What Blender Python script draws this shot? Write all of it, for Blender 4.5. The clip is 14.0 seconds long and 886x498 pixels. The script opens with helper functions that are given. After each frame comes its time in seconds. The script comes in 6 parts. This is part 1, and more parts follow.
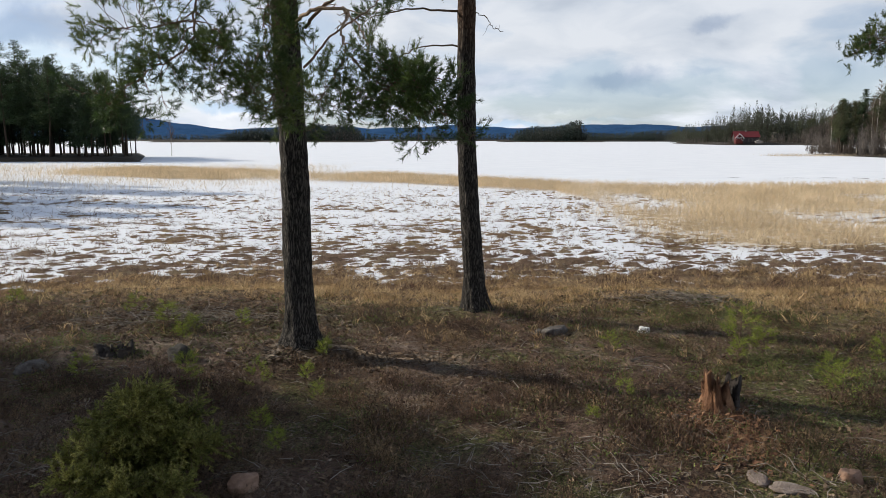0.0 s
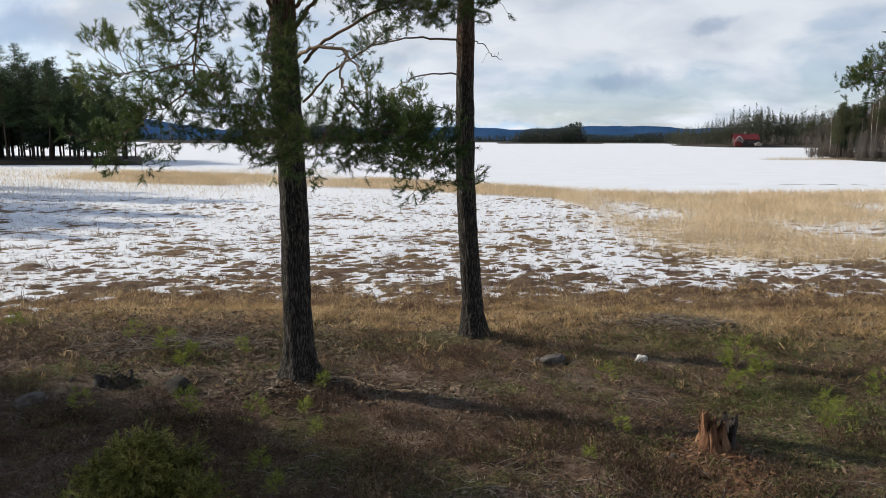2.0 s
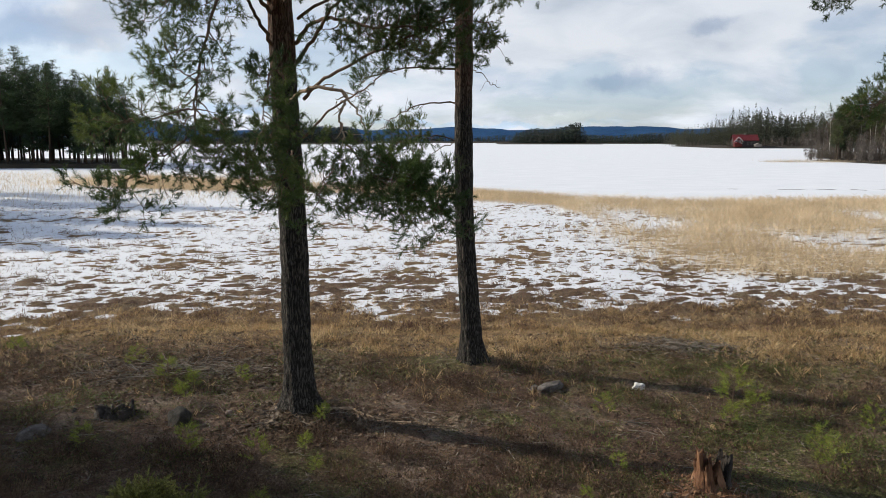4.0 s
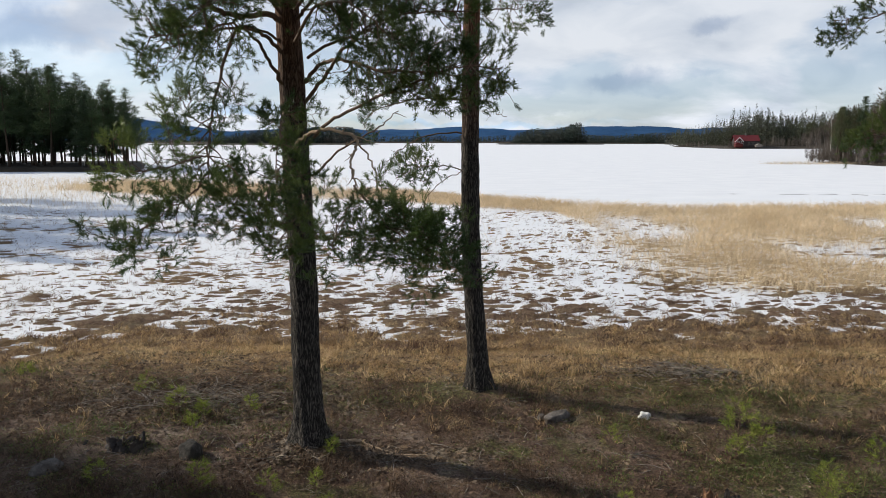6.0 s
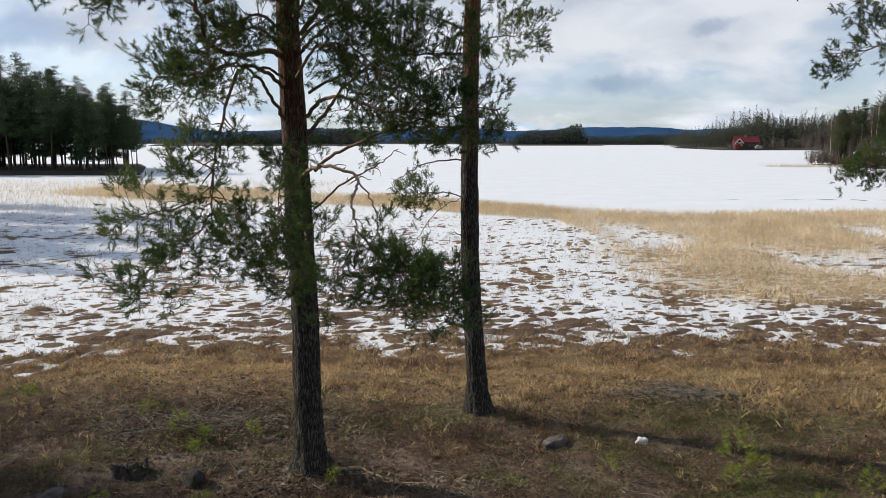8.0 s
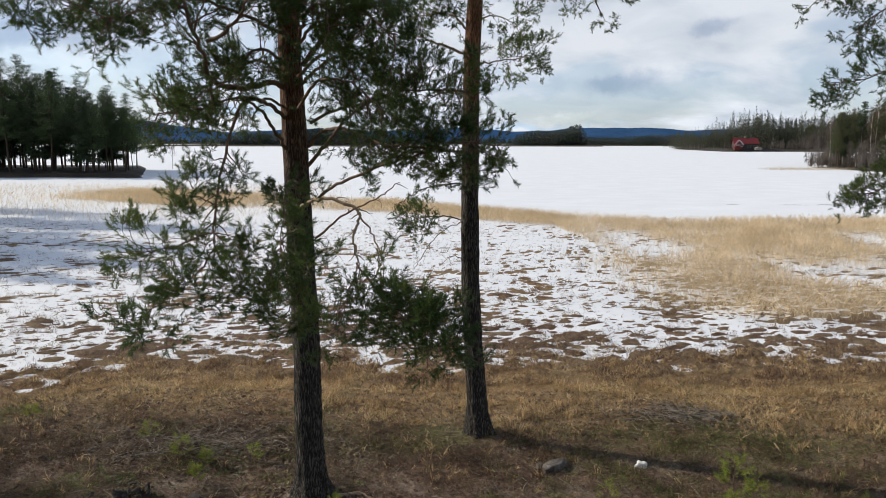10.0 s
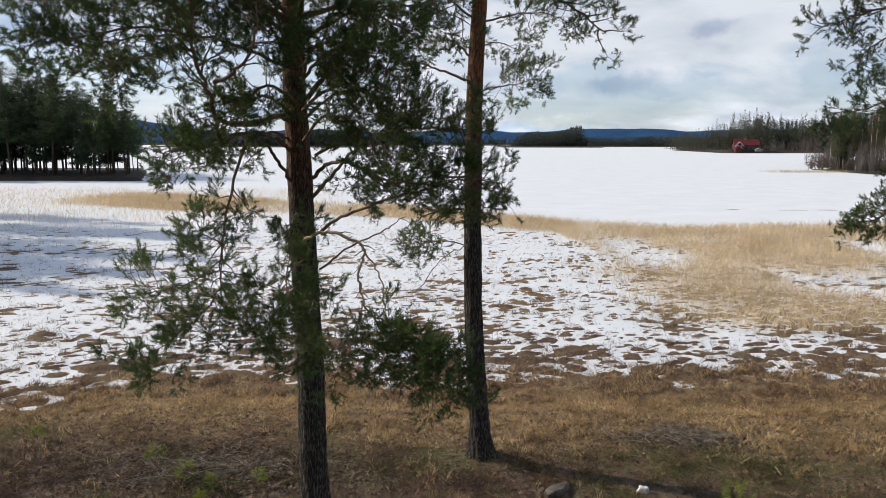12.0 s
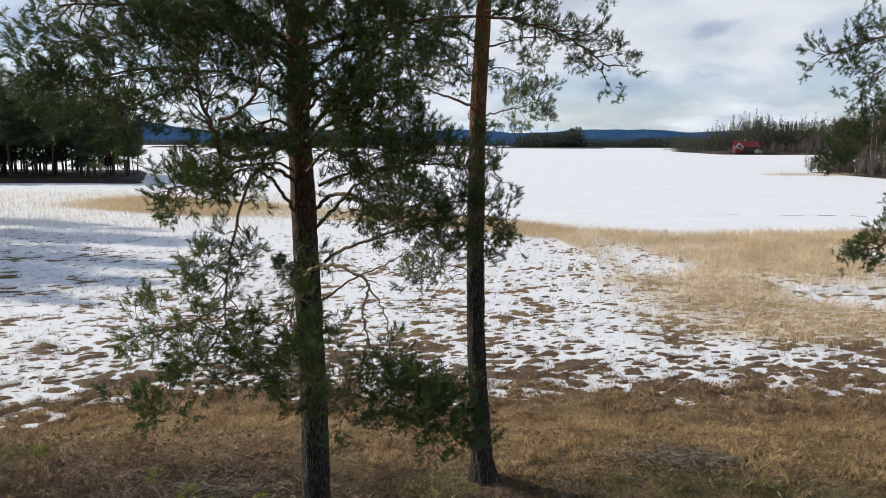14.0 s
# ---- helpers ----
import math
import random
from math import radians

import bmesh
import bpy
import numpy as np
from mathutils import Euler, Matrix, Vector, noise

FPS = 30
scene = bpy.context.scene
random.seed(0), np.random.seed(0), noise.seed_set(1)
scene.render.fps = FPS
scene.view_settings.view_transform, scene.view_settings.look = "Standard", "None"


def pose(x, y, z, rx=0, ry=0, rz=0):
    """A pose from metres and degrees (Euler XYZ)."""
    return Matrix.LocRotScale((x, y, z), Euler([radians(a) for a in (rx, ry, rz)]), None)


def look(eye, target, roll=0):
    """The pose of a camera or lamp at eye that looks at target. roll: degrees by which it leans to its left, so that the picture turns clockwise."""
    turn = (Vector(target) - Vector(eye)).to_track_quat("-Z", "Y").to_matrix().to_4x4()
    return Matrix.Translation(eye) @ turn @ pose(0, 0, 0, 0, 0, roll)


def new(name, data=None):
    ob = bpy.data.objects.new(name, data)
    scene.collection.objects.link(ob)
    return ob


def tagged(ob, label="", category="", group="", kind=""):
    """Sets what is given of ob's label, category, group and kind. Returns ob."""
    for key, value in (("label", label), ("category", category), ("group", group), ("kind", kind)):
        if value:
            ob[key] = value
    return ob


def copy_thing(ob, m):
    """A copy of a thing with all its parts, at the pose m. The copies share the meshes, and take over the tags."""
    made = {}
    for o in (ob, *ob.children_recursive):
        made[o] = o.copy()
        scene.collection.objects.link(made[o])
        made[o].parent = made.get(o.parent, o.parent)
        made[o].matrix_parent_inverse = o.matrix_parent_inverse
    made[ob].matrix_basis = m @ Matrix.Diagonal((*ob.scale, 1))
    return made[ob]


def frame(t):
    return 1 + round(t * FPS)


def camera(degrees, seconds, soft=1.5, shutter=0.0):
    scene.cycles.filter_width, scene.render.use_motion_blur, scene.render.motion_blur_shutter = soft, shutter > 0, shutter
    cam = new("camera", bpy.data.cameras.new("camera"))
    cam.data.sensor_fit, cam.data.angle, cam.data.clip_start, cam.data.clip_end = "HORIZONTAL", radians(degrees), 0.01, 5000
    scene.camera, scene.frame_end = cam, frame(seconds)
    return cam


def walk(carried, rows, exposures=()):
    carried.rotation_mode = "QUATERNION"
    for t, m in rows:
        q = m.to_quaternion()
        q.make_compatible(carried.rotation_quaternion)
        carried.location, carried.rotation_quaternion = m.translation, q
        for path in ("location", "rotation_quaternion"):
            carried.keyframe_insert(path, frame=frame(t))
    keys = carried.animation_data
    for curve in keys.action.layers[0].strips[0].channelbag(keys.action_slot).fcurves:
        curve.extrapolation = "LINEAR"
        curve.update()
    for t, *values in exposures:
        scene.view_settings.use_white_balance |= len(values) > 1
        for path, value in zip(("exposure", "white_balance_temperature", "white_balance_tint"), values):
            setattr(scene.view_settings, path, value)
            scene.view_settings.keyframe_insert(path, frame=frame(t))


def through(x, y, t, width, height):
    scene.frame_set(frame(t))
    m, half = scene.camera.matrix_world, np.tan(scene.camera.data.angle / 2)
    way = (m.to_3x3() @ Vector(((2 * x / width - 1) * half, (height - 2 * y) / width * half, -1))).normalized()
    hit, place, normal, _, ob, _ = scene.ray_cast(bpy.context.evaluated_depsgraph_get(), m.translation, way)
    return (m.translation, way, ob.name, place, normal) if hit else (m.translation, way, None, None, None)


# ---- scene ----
cam = camera(60.0, 14.0, soft=0.55)
PATH = [
    (0, (0.184, 1.268, 2.69), (0.136, 3.247, 2.408), 0.0),
    (0.5, (0.185, 1.277, 2.762), (0.137, 3.256, 2.481), 0.0),
    (1, (0.201, 1.287, 2.844), (0.153, 3.266, 2.564), 0.0),
    (1.5, (0.21, 1.284, 2.926), (0.162, 3.264, 2.647), 0.0),
    (2, (0.196, 1.28, 3.014), (0.149, 3.26, 2.735), 0.1),
    (2.5, (0.201, 1.263, 3.094), (0.153, 3.243, 2.815), 0.1),
    (3, (0.211, 1.26, 3.176), (0.164, 3.24, 2.898), 0.1),
    (5.5, (0.165, 1.238, 3.64), (0.118, 3.218, 3.362), -0.0),
    (6, (0.13, 1.231, 3.73), (0.082, 3.211, 3.452), -0.0),
    (6.5, (0.109, 1.233, 3.826), (0.061, 3.213, 3.549), 0.0),
    (7, (0.118, 1.219, 3.901), (0.07, 3.199, 3.624), 0.0),
    (7.5, (0.124, 1.188, 3.98), (0.076, 3.168, 3.703), 0.0),
    (8, (0.136, 1.173, 4.059), (0.088, 3.153, 3.783), 0.0),
    (10.5, (0.115, 1.164, 4.437), (0.068, 3.144, 4.162), 0.1),
    (11, (0.101, 1.157, 4.517), (0.054, 3.137, 4.242), 0.1),
    (11.5, (0.095, 1.159, 4.588), (0.049, 3.14, 4.314), 0.2),
    (12, (0.092, 1.15, 4.673), (0.044, 3.13, 4.4), 0.1),
    (12.5, (0.083, 1.156, 4.737), (0.036, 3.136, 4.464), 0.1),
    (13, (0.071, 1.189, 4.819), (0.024, 3.169, 4.546), 0.1),
    (13.5, (0.053, 1.194, 4.893), (0.006, 3.175, 4.621), 0.2),
    (14, (0.049, 1.187, 4.979), (0.002, 3.168, 4.707), 0.2),
]
walk(cam, [(t, look(eye, target, roll)) for t, eye, target, roll in PATH])

# ---- sky, sun ----
SUN_WAY = Vector((-0.835, 0.275, 0.47)).normalized()      # towards the sun: low, ahead and to the side
SUN_EL = math.asin(SUN_WAY.z)
SUN_AZ = math.atan2(SUN_WAY.x, SUN_WAY.y)


def node(tree, kind, **inputs):
    n = tree.nodes.new(kind)
    for k, v in inputs.items():
        n.inputs[k.replace("_", " ")].default_value = v
    return n


def ramp(tree, stops):
    r = tree.nodes.new("ShaderNodeValToRGB")
    e = r.color_ramp.elements
    while len(e) < len(stops):
        e.new(0.5)
    for el, (p, c) in zip(e, stops):
        el.position, el.color = p, (*c, 1)
    return r


GREY_CLOUD, THIN_CLOUD, BRIGHT_CLOUD, CLEAR = (0.70, 0.75, 0.83), (0.88, 0.91, 0.95), (1.14, 1.12, 1.09), (0.80, 0.92, 1.02)
CLOUDS = [(-0.55, 0.150, 0.15, 0.030, GREY_CLOUD), (-0.42, 0.180, 0.10, 0.025, THIN_CLOUD), (-0.52, 0.105, 0.14, 0.020, BRIGHT_CLOUD), (0.317, 0.142, 0.034, 0.014, GREY_CLOUD),
          (0.035, 0.088, 0.045, 0.020, THIN_CLOUD), (0.105, 0.082, 0.055, 0.015, THIN_CLOUD), (0.205, 0.074, 0.055, 0.016, GREY_CLOUD), (0.240, 0.058, 0.040, 0.008, THIN_CLOUD),
          (0.300, 0.080, 0.030, 0.006, THIN_CLOUD), (0.125, 0.036, 0.055, 0.007, BRIGHT_CLOUD), (-0.300, 0.042, 0.07, 0.010, CLEAR), (-0.285, 0.030, 0.05, 0.008, BRIGHT_CLOUD), (0.02, 0.022, 0.20, 0.006, CLEAR)]


def make_world():
    w = bpy.data.worlds.new("world")
    scene.world = w
    w.use_nodes = True
    t = w.node_tree
    t.nodes.clear()
    link = t.links.new
    sky = t.nodes.new("ShaderNodeTexSky")
    sky.sky_type, sky.sun_disc = "NISHITA", False
    sky.sun_elevation, sky.sun_rotation = SUN_EL, SUN_AZ
    co = t.nodes.new("ShaderNodeTexCoord")
    sep = t.nodes.new("ShaderNodeSeparateXYZ")
    link(co.outputs["Generated"], sep.inputs[0])
    up = t.nodes.new("ShaderNodeMath")
    up.operation = "MAXIMUM"
    up.inputs[1].default_value = 0.0
    link(sep.outputs["Z"], up.inputs[0])
    lift = t.nodes.new("ShaderNodeMath")
    lift.operation = "ADD"
    lift.inputs[1].default_value = 0.32
    link(up.outputs[0], lift.inputs[0])
    div = t.nodes.new("ShaderNodeVectorMath")
    div.operation = "DIVIDE"
    link(co.outputs["Generated"], div.inputs[0])
    link(lift.outputs[0], div.inputs[1])
    flat = t.nodes.new("ShaderNodeMapping")
    flat.inputs["Scale"].default_value = (2.1, 2.1, 0.0)
    flat.inputs["Location"].default_value = (3.1, 1.7, 0.0)
    link(div.outputs[0], flat.inputs[0])
    big = node(t, "ShaderNodeTexNoise", Scale=0.75, Detail=7.0, Roughness=0.55, Distortion=0.25)
    link(flat.outputs[0], big.inputs["Vector"])
    tone = node(t, "ShaderNodeTexNoise", Scale=2.0, Detail=6.0, Roughness=0.5, Distortion=0.4)
    link(flat.outputs[0], tone.inputs["Vector"])
    cloud = ramp(t, [(0.30, (0.53, 0.59, 0.68)), (0.42, (0.63, 0.685, 0.765)), (0.62, (0.75, 0.79, 0.85))])
    link(tone.outputs["Fac"], cloud.inputs["Fac"])
    cover = ramp(t, [(0.36, (0.0, 0.0, 0.0)), (0.56, (1.0, 1.0, 1.0))])
    link(big.outputs["Fac"], cover.inputs["Fac"])
    # the cover opens towards the horizon
    low = ramp(t, [(0.0, (0.55, 0.55, 0.55)), (0.10, (0.75, 0.75, 0.75)), (0.16, (1.0, 1.0, 1.0))])
    link(up.outputs[0], low.inputs["Fac"])
    blue = t.nodes.new("ShaderNodeMixRGB")
    blue.blend_type = "MULTIPLY"
    blue.inputs["Fac"].default_value = 1.0
    blue.inputs["Color2"].default_value = (0.082, 0.10, 0.130, 1)
    link(sky.outputs[0], blue.inputs["Color1"])
    keep = t.nodes.new("ShaderNodeMath")
    keep.operation = "MAXIMUM"
    link(cover.outputs[0], keep.inputs[0])
    half = t.nodes.new("ShaderNodeMath")
    half.operation = "MULTIPLY"
    half.inputs[1].default_value = 0.72
    link(low.outputs[0], half.inputs[0])
    link(half.outputs[0], keep.inputs[1])
    mix = t.nodes.new("ShaderNodeMixRGB")
    link(keep.outputs[0], mix.inputs["Fac"])
    link(blue.outputs[0], mix.inputs["Color1"])
    link(cloud.outputs[0], mix.inputs["Color2"])
    # thin cloud glows round the hidden side of the sky where the sun stands
    dot = t.nodes.new("ShaderNodeVectorMath")
    dot.operation = "DOT_PRODUCT"
    dot.inputs[1].default_value = SUN_WAY
    link(co.outputs["Generated"], dot.inputs[0])
    glow = ramp(t, [(0.0, (1.0, 1.0, 1.0)), (0.85, (1.05, 1.04, 1.03)), (0.95, (1.5, 1.45, 1.38)), (1.0, (3.0, 2.8, 2.5))])
    link(dot.outputs["Value"], glow.inputs["Fac"])
    top = ramp(t, [(0.0, (1.12, 1.12, 1.12)), (0.055, (1.10, 1.10, 1.11)), (0.11, (1.0, 1.0, 1.0)), (0.24, (0.97, 0.98, 1.0)), (0.6, (0.46, 0.53, 0.66))])
    link(up.outputs[0], top.inputs["Fac"])
    lit = mix.outputs[0]
    for r in (glow, top):
        m = t.nodes.new("ShaderNodeMixRGB")
        m.blend_type = "MULTIPLY"
        m.inputs["Fac"].default_value = 1.0
        link(lit, m.inputs["Color1"])
        link(r.outputs[0], m.inputs["Color2"])
        lit = m.outputs[0]
    # single clouds low over the lake, in directions (across, up) ahead
    ahead = t.nodes.new("ShaderNodeMath")
    ahead.operation = "MAXIMUM"
    ahead.inputs[1].default_value = 0.05
    link(sep.outputs["Y"], ahead.inputs[0])
    plane = t.nodes.new("ShaderNodeVectorMath")
    plane.operation = "DIVIDE"
    link(co.outputs["Generated"], plane.inputs[0])
    link(ahead.outputs[0], plane.inputs[1])
    curl = node(t, "ShaderNodeTexNoise", Scale=9.0, Detail=6.0, Roughness=0.6)
    link(plane.outputs[0], curl.inputs["Vector"])
    bent = t.nodes.new("ShaderNodeMixRGB")
    bent.blend_type = "LINEAR_LIGHT"
    bent.inputs["Fac"].default_value = 0.045
    link(plane.outputs[0], bent.inputs["Color1"])
    link(curl.outputs["Color"], bent.inputs["Color2"])
    for u, v, wide, tall, tint in CLOUDS:
        m = t.nodes.new("ShaderNodeMapping")
        m.inputs["Location"].default_value = (-u / wide, 0, -v / tall)
        m.inputs["Scale"].default_value = (1 / wide, 0, 1 / tall)
        link(bent.outputs[0], m.inputs[0])
        far = t.nodes.new("ShaderNodeVectorMath")
        far.operation = "LENGTH"
        link(m.outputs[0], far.inputs[0])
        edge = node(t, "ShaderNodeMapRange")
        edge.interpolation_type = "SMOOTHSTEP"
        edge.inputs["From Min"].default_value, edge.inputs["From Max"].default_value = 1.25, 0.35
        link(far.outputs["Value"], edge.inputs["Value"])
        puff = t.nodes.new("ShaderNodeMixRGB")
        puff.blend_type = "MULTIPLY"
        puff.inputs["Color2"].default_value = (*tint, 1)
        link(edge.outputs[0], puff.inputs["Fac"])
        link(lit, puff.inputs["Color1"])
        lit = puff.outputs[0]
    bg = t.nodes.new("ShaderNodeBackground")
    bg.inputs["Strength"].default_value = 1.0
    link(lit, bg.inputs["Color"])
    out = t.nodes.new("ShaderNodeOutputWorld")
    link(bg.outputs[0], out.inputs["Surface"])


make_world()
sun = new("sun", bpy.data.lights.new("sun", "SUN"))
sun.data.energy, sun.data.angle, sun.data.color = 5.0, radians(0.6), (1.0, 0.93, 0.80)
sun.matrix_world = look((0, 0, 60), Vector((0, 0, 60)) - SUN_WAY)
scene.view_settings.exposure = 0.0


# ---- materials ----
def mat(name, stops, scale=3.0, rough=0.85, bump=0.3, fine=40.0, stretch=(1, 1, 1), vary=0.25, island=0.0, bump_at=0.02, spec=0.3):
    """A surface with two scales of variation: a coarse noise through the colour stops, and a fine one that lightens, darkens and roughens."""
    m = bpy.data.materials.new(name)
    m.use_nodes = True
    t = m.node_tree
    link = t.links.new
    b = t.nodes["Principled BSDF"]
    b.inputs["Roughness"].default_value = rough
    b.inputs["Specular IOR Level"].default_value = spec
    co = t.nodes.new("ShaderNodeTexCoord")
    mp = t.nodes.new("ShaderNodeMapping")
    mp.inputs["Scale"].default_value = stretch
    link(co.outputs["Object"], mp.inputs[0])
    n1 = node(t, "ShaderNodeTexNoise", Scale=scale, Detail=5.0, Roughness=0.6)
    n2 = node(t, "ShaderNodeTexNoise", Scale=fine, Detail=4.0, Roughness=0.65)
    link(mp.outputs[0], n1.inputs["Vector"])
    link(mp.outputs[0], n2.inputs["Vector"])
    k = len(stops)
    r = ramp(t, [(0.3 + 0.4 * i / max(1, k - 1), c) for i, c in enumerate(stops)])
    link(n1.outputs["Fac"], r.inputs["Fac"])
    hs = t.nodes.new("ShaderNodeHueSaturation")
    val = t.nodes.new("ShaderNodeMath")
    val.operation = "MULTIPLY_ADD"
    val.inputs[1].default_value = vary * 2
    val.inputs[2].default_value = 1.0 - vary
    link(n2.outputs["Fac"], val.inputs[0])
    last = val.outputs[0]
    if island:
        g = t.nodes.new("ShaderNodeNewGeometry")
        isl = t.nodes.new("ShaderNodeMath")
        isl.operation = "MULTIPLY_ADD"
        isl.inputs[1].default_value = island * 2
        isl.inputs[2].default_value = 1.0 - island
        link(g.outputs["Random Per Island"], isl.inputs[0])
        mul = t.nodes.new("ShaderNodeMath")
        mul.operation = "MULTIPLY"
        link(last, mul.inputs[0])
        link(isl.outputs[0], mul.inputs[1])
        last = mul.outputs[0]
    link(last, hs.inputs["Value"])
    link(r.outputs["Color"], hs.inputs["Color"])
    link(hs.outputs["Color"], b.inputs["Base Color"])
    if bump:
        bp = node(t, "ShaderNodeBump", Strength=bump, Distance=bump_at)
        link(n2.outputs["Fac"], bp.inputs["Height"])
        link(bp.outputs["Normal"], b.inputs["Normal"])
    return m


def leaf_mat(name, stops, scale=1.5, island=0.35, through=0.25, rough=0.6):
    """Needles and blades: the light goes partly through."""
    m = mat(name, stops, scale=scale, rough=rough, bump=0, vary=0.2, island=island, fine=9.0)
    t = m.node_tree
    b = t.nodes["Principled BSDF"]
    out = t.nodes["Material Output"]
    tr = t.nodes.new("ShaderNodeBsdfTranslucent")
    t.links.new(b.inputs["Base Color"].links[0].from_socket, tr.inputs["Color"])
    mx = t.nodes.new("ShaderNodeMixShader")
    mx.inputs[0].default_value = through
    t.links.new(b.outputs[0], mx.inputs[1])
    t.links.new(tr.outputs[0], mx.inputs[2])
    t.links.new(mx.outputs[0], out.inputs["Surface"])
    return m


NEEDLE = leaf_mat("pine_needles", through=0.32, rough=0.42, stops=[(0.034, 0.060, 0.019), (0.064, 0.102, 0.027), (0.130, 0.160, 0.038)])
NEEDLE_FAR = leaf_mat("conifer_needles", [(0.032, 0.058, 0.022), (0.051, 0.083, 0.029), (0.080, 0.106, 0.035)], scale=0.4, through=0.12)
NEEDLE_SPRUCE = leaf_mat("spruce_needles", [(0.026, 0.048, 0.024), (0.042, 0.067, 0.030), (0.064, 0.083, 0.035)], scale=0.4, through=0.1)
FAR_BROWN = leaf_mat("far_bare_birches", [(0.060, 0.047, 0.036), (0.095, 0.075, 0.060), (0.14, 0.118, 0.10)], scale=0.05, through=0.05, island=0.35)
FAR_OLIVE = leaf_mat("far_pines", [(0.040, 0.048, 0.016), (0.060, 0.066, 0.022), (0.080, 0.078, 0.030)], scale=0.05, through=0.08, island=0.18)
FAR_WOOD = leaf_mat("far_woods", [(0.020, 0.032, 0.024), (0.030, 0.044, 0.030), (0.055, 0.052, 0.040)], scale=0.03, through=0.05, island=0.3)
JUNIPER = leaf_mat("juniper_needles", [(0.090, 0.098, 0.025), (0.190, 0.186, 0.046), (0.350, 0.310, 0.085)], scale=5.0, island=0.55)
SEEDLING = leaf_mat("seedling_needles", [(0.119, 0.162, 0.024), (0.218, 0.252, 0.036), (0.297, 0.306, 0.057)], scale=3.0)
HEATHER = leaf_mat("heather", [(0.045, 0.027, 0.018), (0.125, 0.075, 0.044), (0.230, 0.155, 0.080)], scale=3.2, through=0.15, island=0.75)
LINGON = leaf_mat("lingonberry_leaves", [(0.035, 0.052, 0.012), (0.100, 0.132, 0.026), (0.210, 0.220, 0.048)], scale=4.0, through=0.2)
DRY_GRASS = leaf_mat("dry_grass", island=0.45, stops=[(0.19, 0.115, 0.055), (0.46, 0.315, 0.160), (0.64, 0.48, 0.26)], scale=1.6, through=0.3)
SEDGE = leaf_mat("withered_sedge", [(0.135, 0.072, 0.048), (0.205, 0.132, 0.086), (0.260, 0.205, 0.120)], scale=1.2, through=0.25, island=0.5)
REED = leaf_mat("dry_reed", [(0.46, 0.35, 0.215), (0.60, 0.47, 0.30), (0.72, 0.585, 0.40)], scale=0.5, through=0.3)
GREEN_SPRIG = leaf_mat("green_sprigs", [(0.035, 0.042, 0.012), (0.110, 0.120, 0.034), (0.230, 0.225, 0.075)], scale=2.5, through=0.25)
LITTER = mat("needle_litter", [(0.049, 0.027, 0.015), (0.112, 0.072, 0.041), (0.210, 0.166, 0.120)], scale=4, vary=0.3, island=0.6, bump=0)
TWIG = mat("dead_twigs", [(0.16, 0.13, 0.10), (0.28, 0.24, 0.20)], scale=6, vary=0.3, island=0.35)
BRANCH = mat("pine_branch_bark", [(0.085, 0.057, 0.040), (0.19, 0.120, 0.075)], scale=9, fine=70, vary=0.35, bump=0.5)
DEADWOOD = mat("dead_branch_wood", [(0.22, 0.15, 0.09), (0.36, 0.27, 0.18)], scale=5, fine=60, stretch=(1, 1, 0.4), vary=0.3)
BARK_FAR = mat("far_pine_bark", [(0.033, 0.025, 0.019), (0.072, 0.045, 0.027)], scale=1.0, fine=12)
BIRCH = mat("birch_bark", [(0.30, 0.27, 0.23), (0.62, 0.58, 0.52)], scale=2.5, fine=9, stretch=(1, 1, 2.5), vary=0.4)
BIRCH_TWIG = mat("birch_twigs", [(0.075, 0.050, 0.040), (0.14, 0.095, 0.075)], scale=0.6, island=0.3)
STONE = mat("grey_stone", [(0.060, 0.048, 0.038), (0.120, 0.100, 0.084), (0.200, 0.175, 0.150)], scale=11, fine=60, vary=0.45, bump=1.0, bump_at=0.03)
DARK_STONE = mat("mossy_dark_stone", [(0.022, 0.020, 0.014), (0.050, 0.042, 0.032), (0.095, 0.080, 0.066)], scale=9, fine=60, vary=0.45, bump=1.0, bump_at=0.03)
PALE_STONE = mat("pale_stone", [(0.16, 0.118, 0.094), (0.23, 0.180, 0.150), (0.31, 0.255, 0.215)], scale=9, fine=60, vary=0.35, bump=0.9, bump_at=0.03)
WHITE_STONE = mat("white_stone", [(0.50, 0.48, 0.44), (0.68, 0.66, 0.62)], scale=7, fine=50, vary=0.2, bump=0.5)
RUST_STONE = mat("rusty_stone", [(0.20, 0.11, 0.07), (0.34, 0.22, 0.15)], scale=5, fine=45, vary=0.3, bump=0.6)
ROT = mat("rotten_wood", [(0.075, 0.034, 0.018), (0.190, 0.092, 0.046), (0.320, 0.185, 0.105)], scale=7, fine=45, stretch=(1, 1, 0.5), vary=0.4, bump=0.9)
CHAR = mat("old_stump_wood", [(0.025, 0.02, 0.018), (0.075, 0.06, 0.05)], scale=8, fine=50, vary=0.4, bump=0.8)
RED_PAINT = mat("red_paint_boards", [(0.070, 0.012, 0.010), (0.100, 0.019, 0.014)], scale=0.8, fine=7, stretch=(4, 4, 0.4), vary=0.2)
RED_ROOF = mat("red_roof_tiles", [(0.085, 0.009, 0.012), (0.12, 0.014, 0.017)], scale=0.7, fine=6, vary=0.2)
DARK_WALL = mat("dark_stained_boards", [(0.035, 0.028, 0.028), (0.06, 0.048, 0.045)], scale=0.8, fine=7, stretch=(4, 4, 0.4))
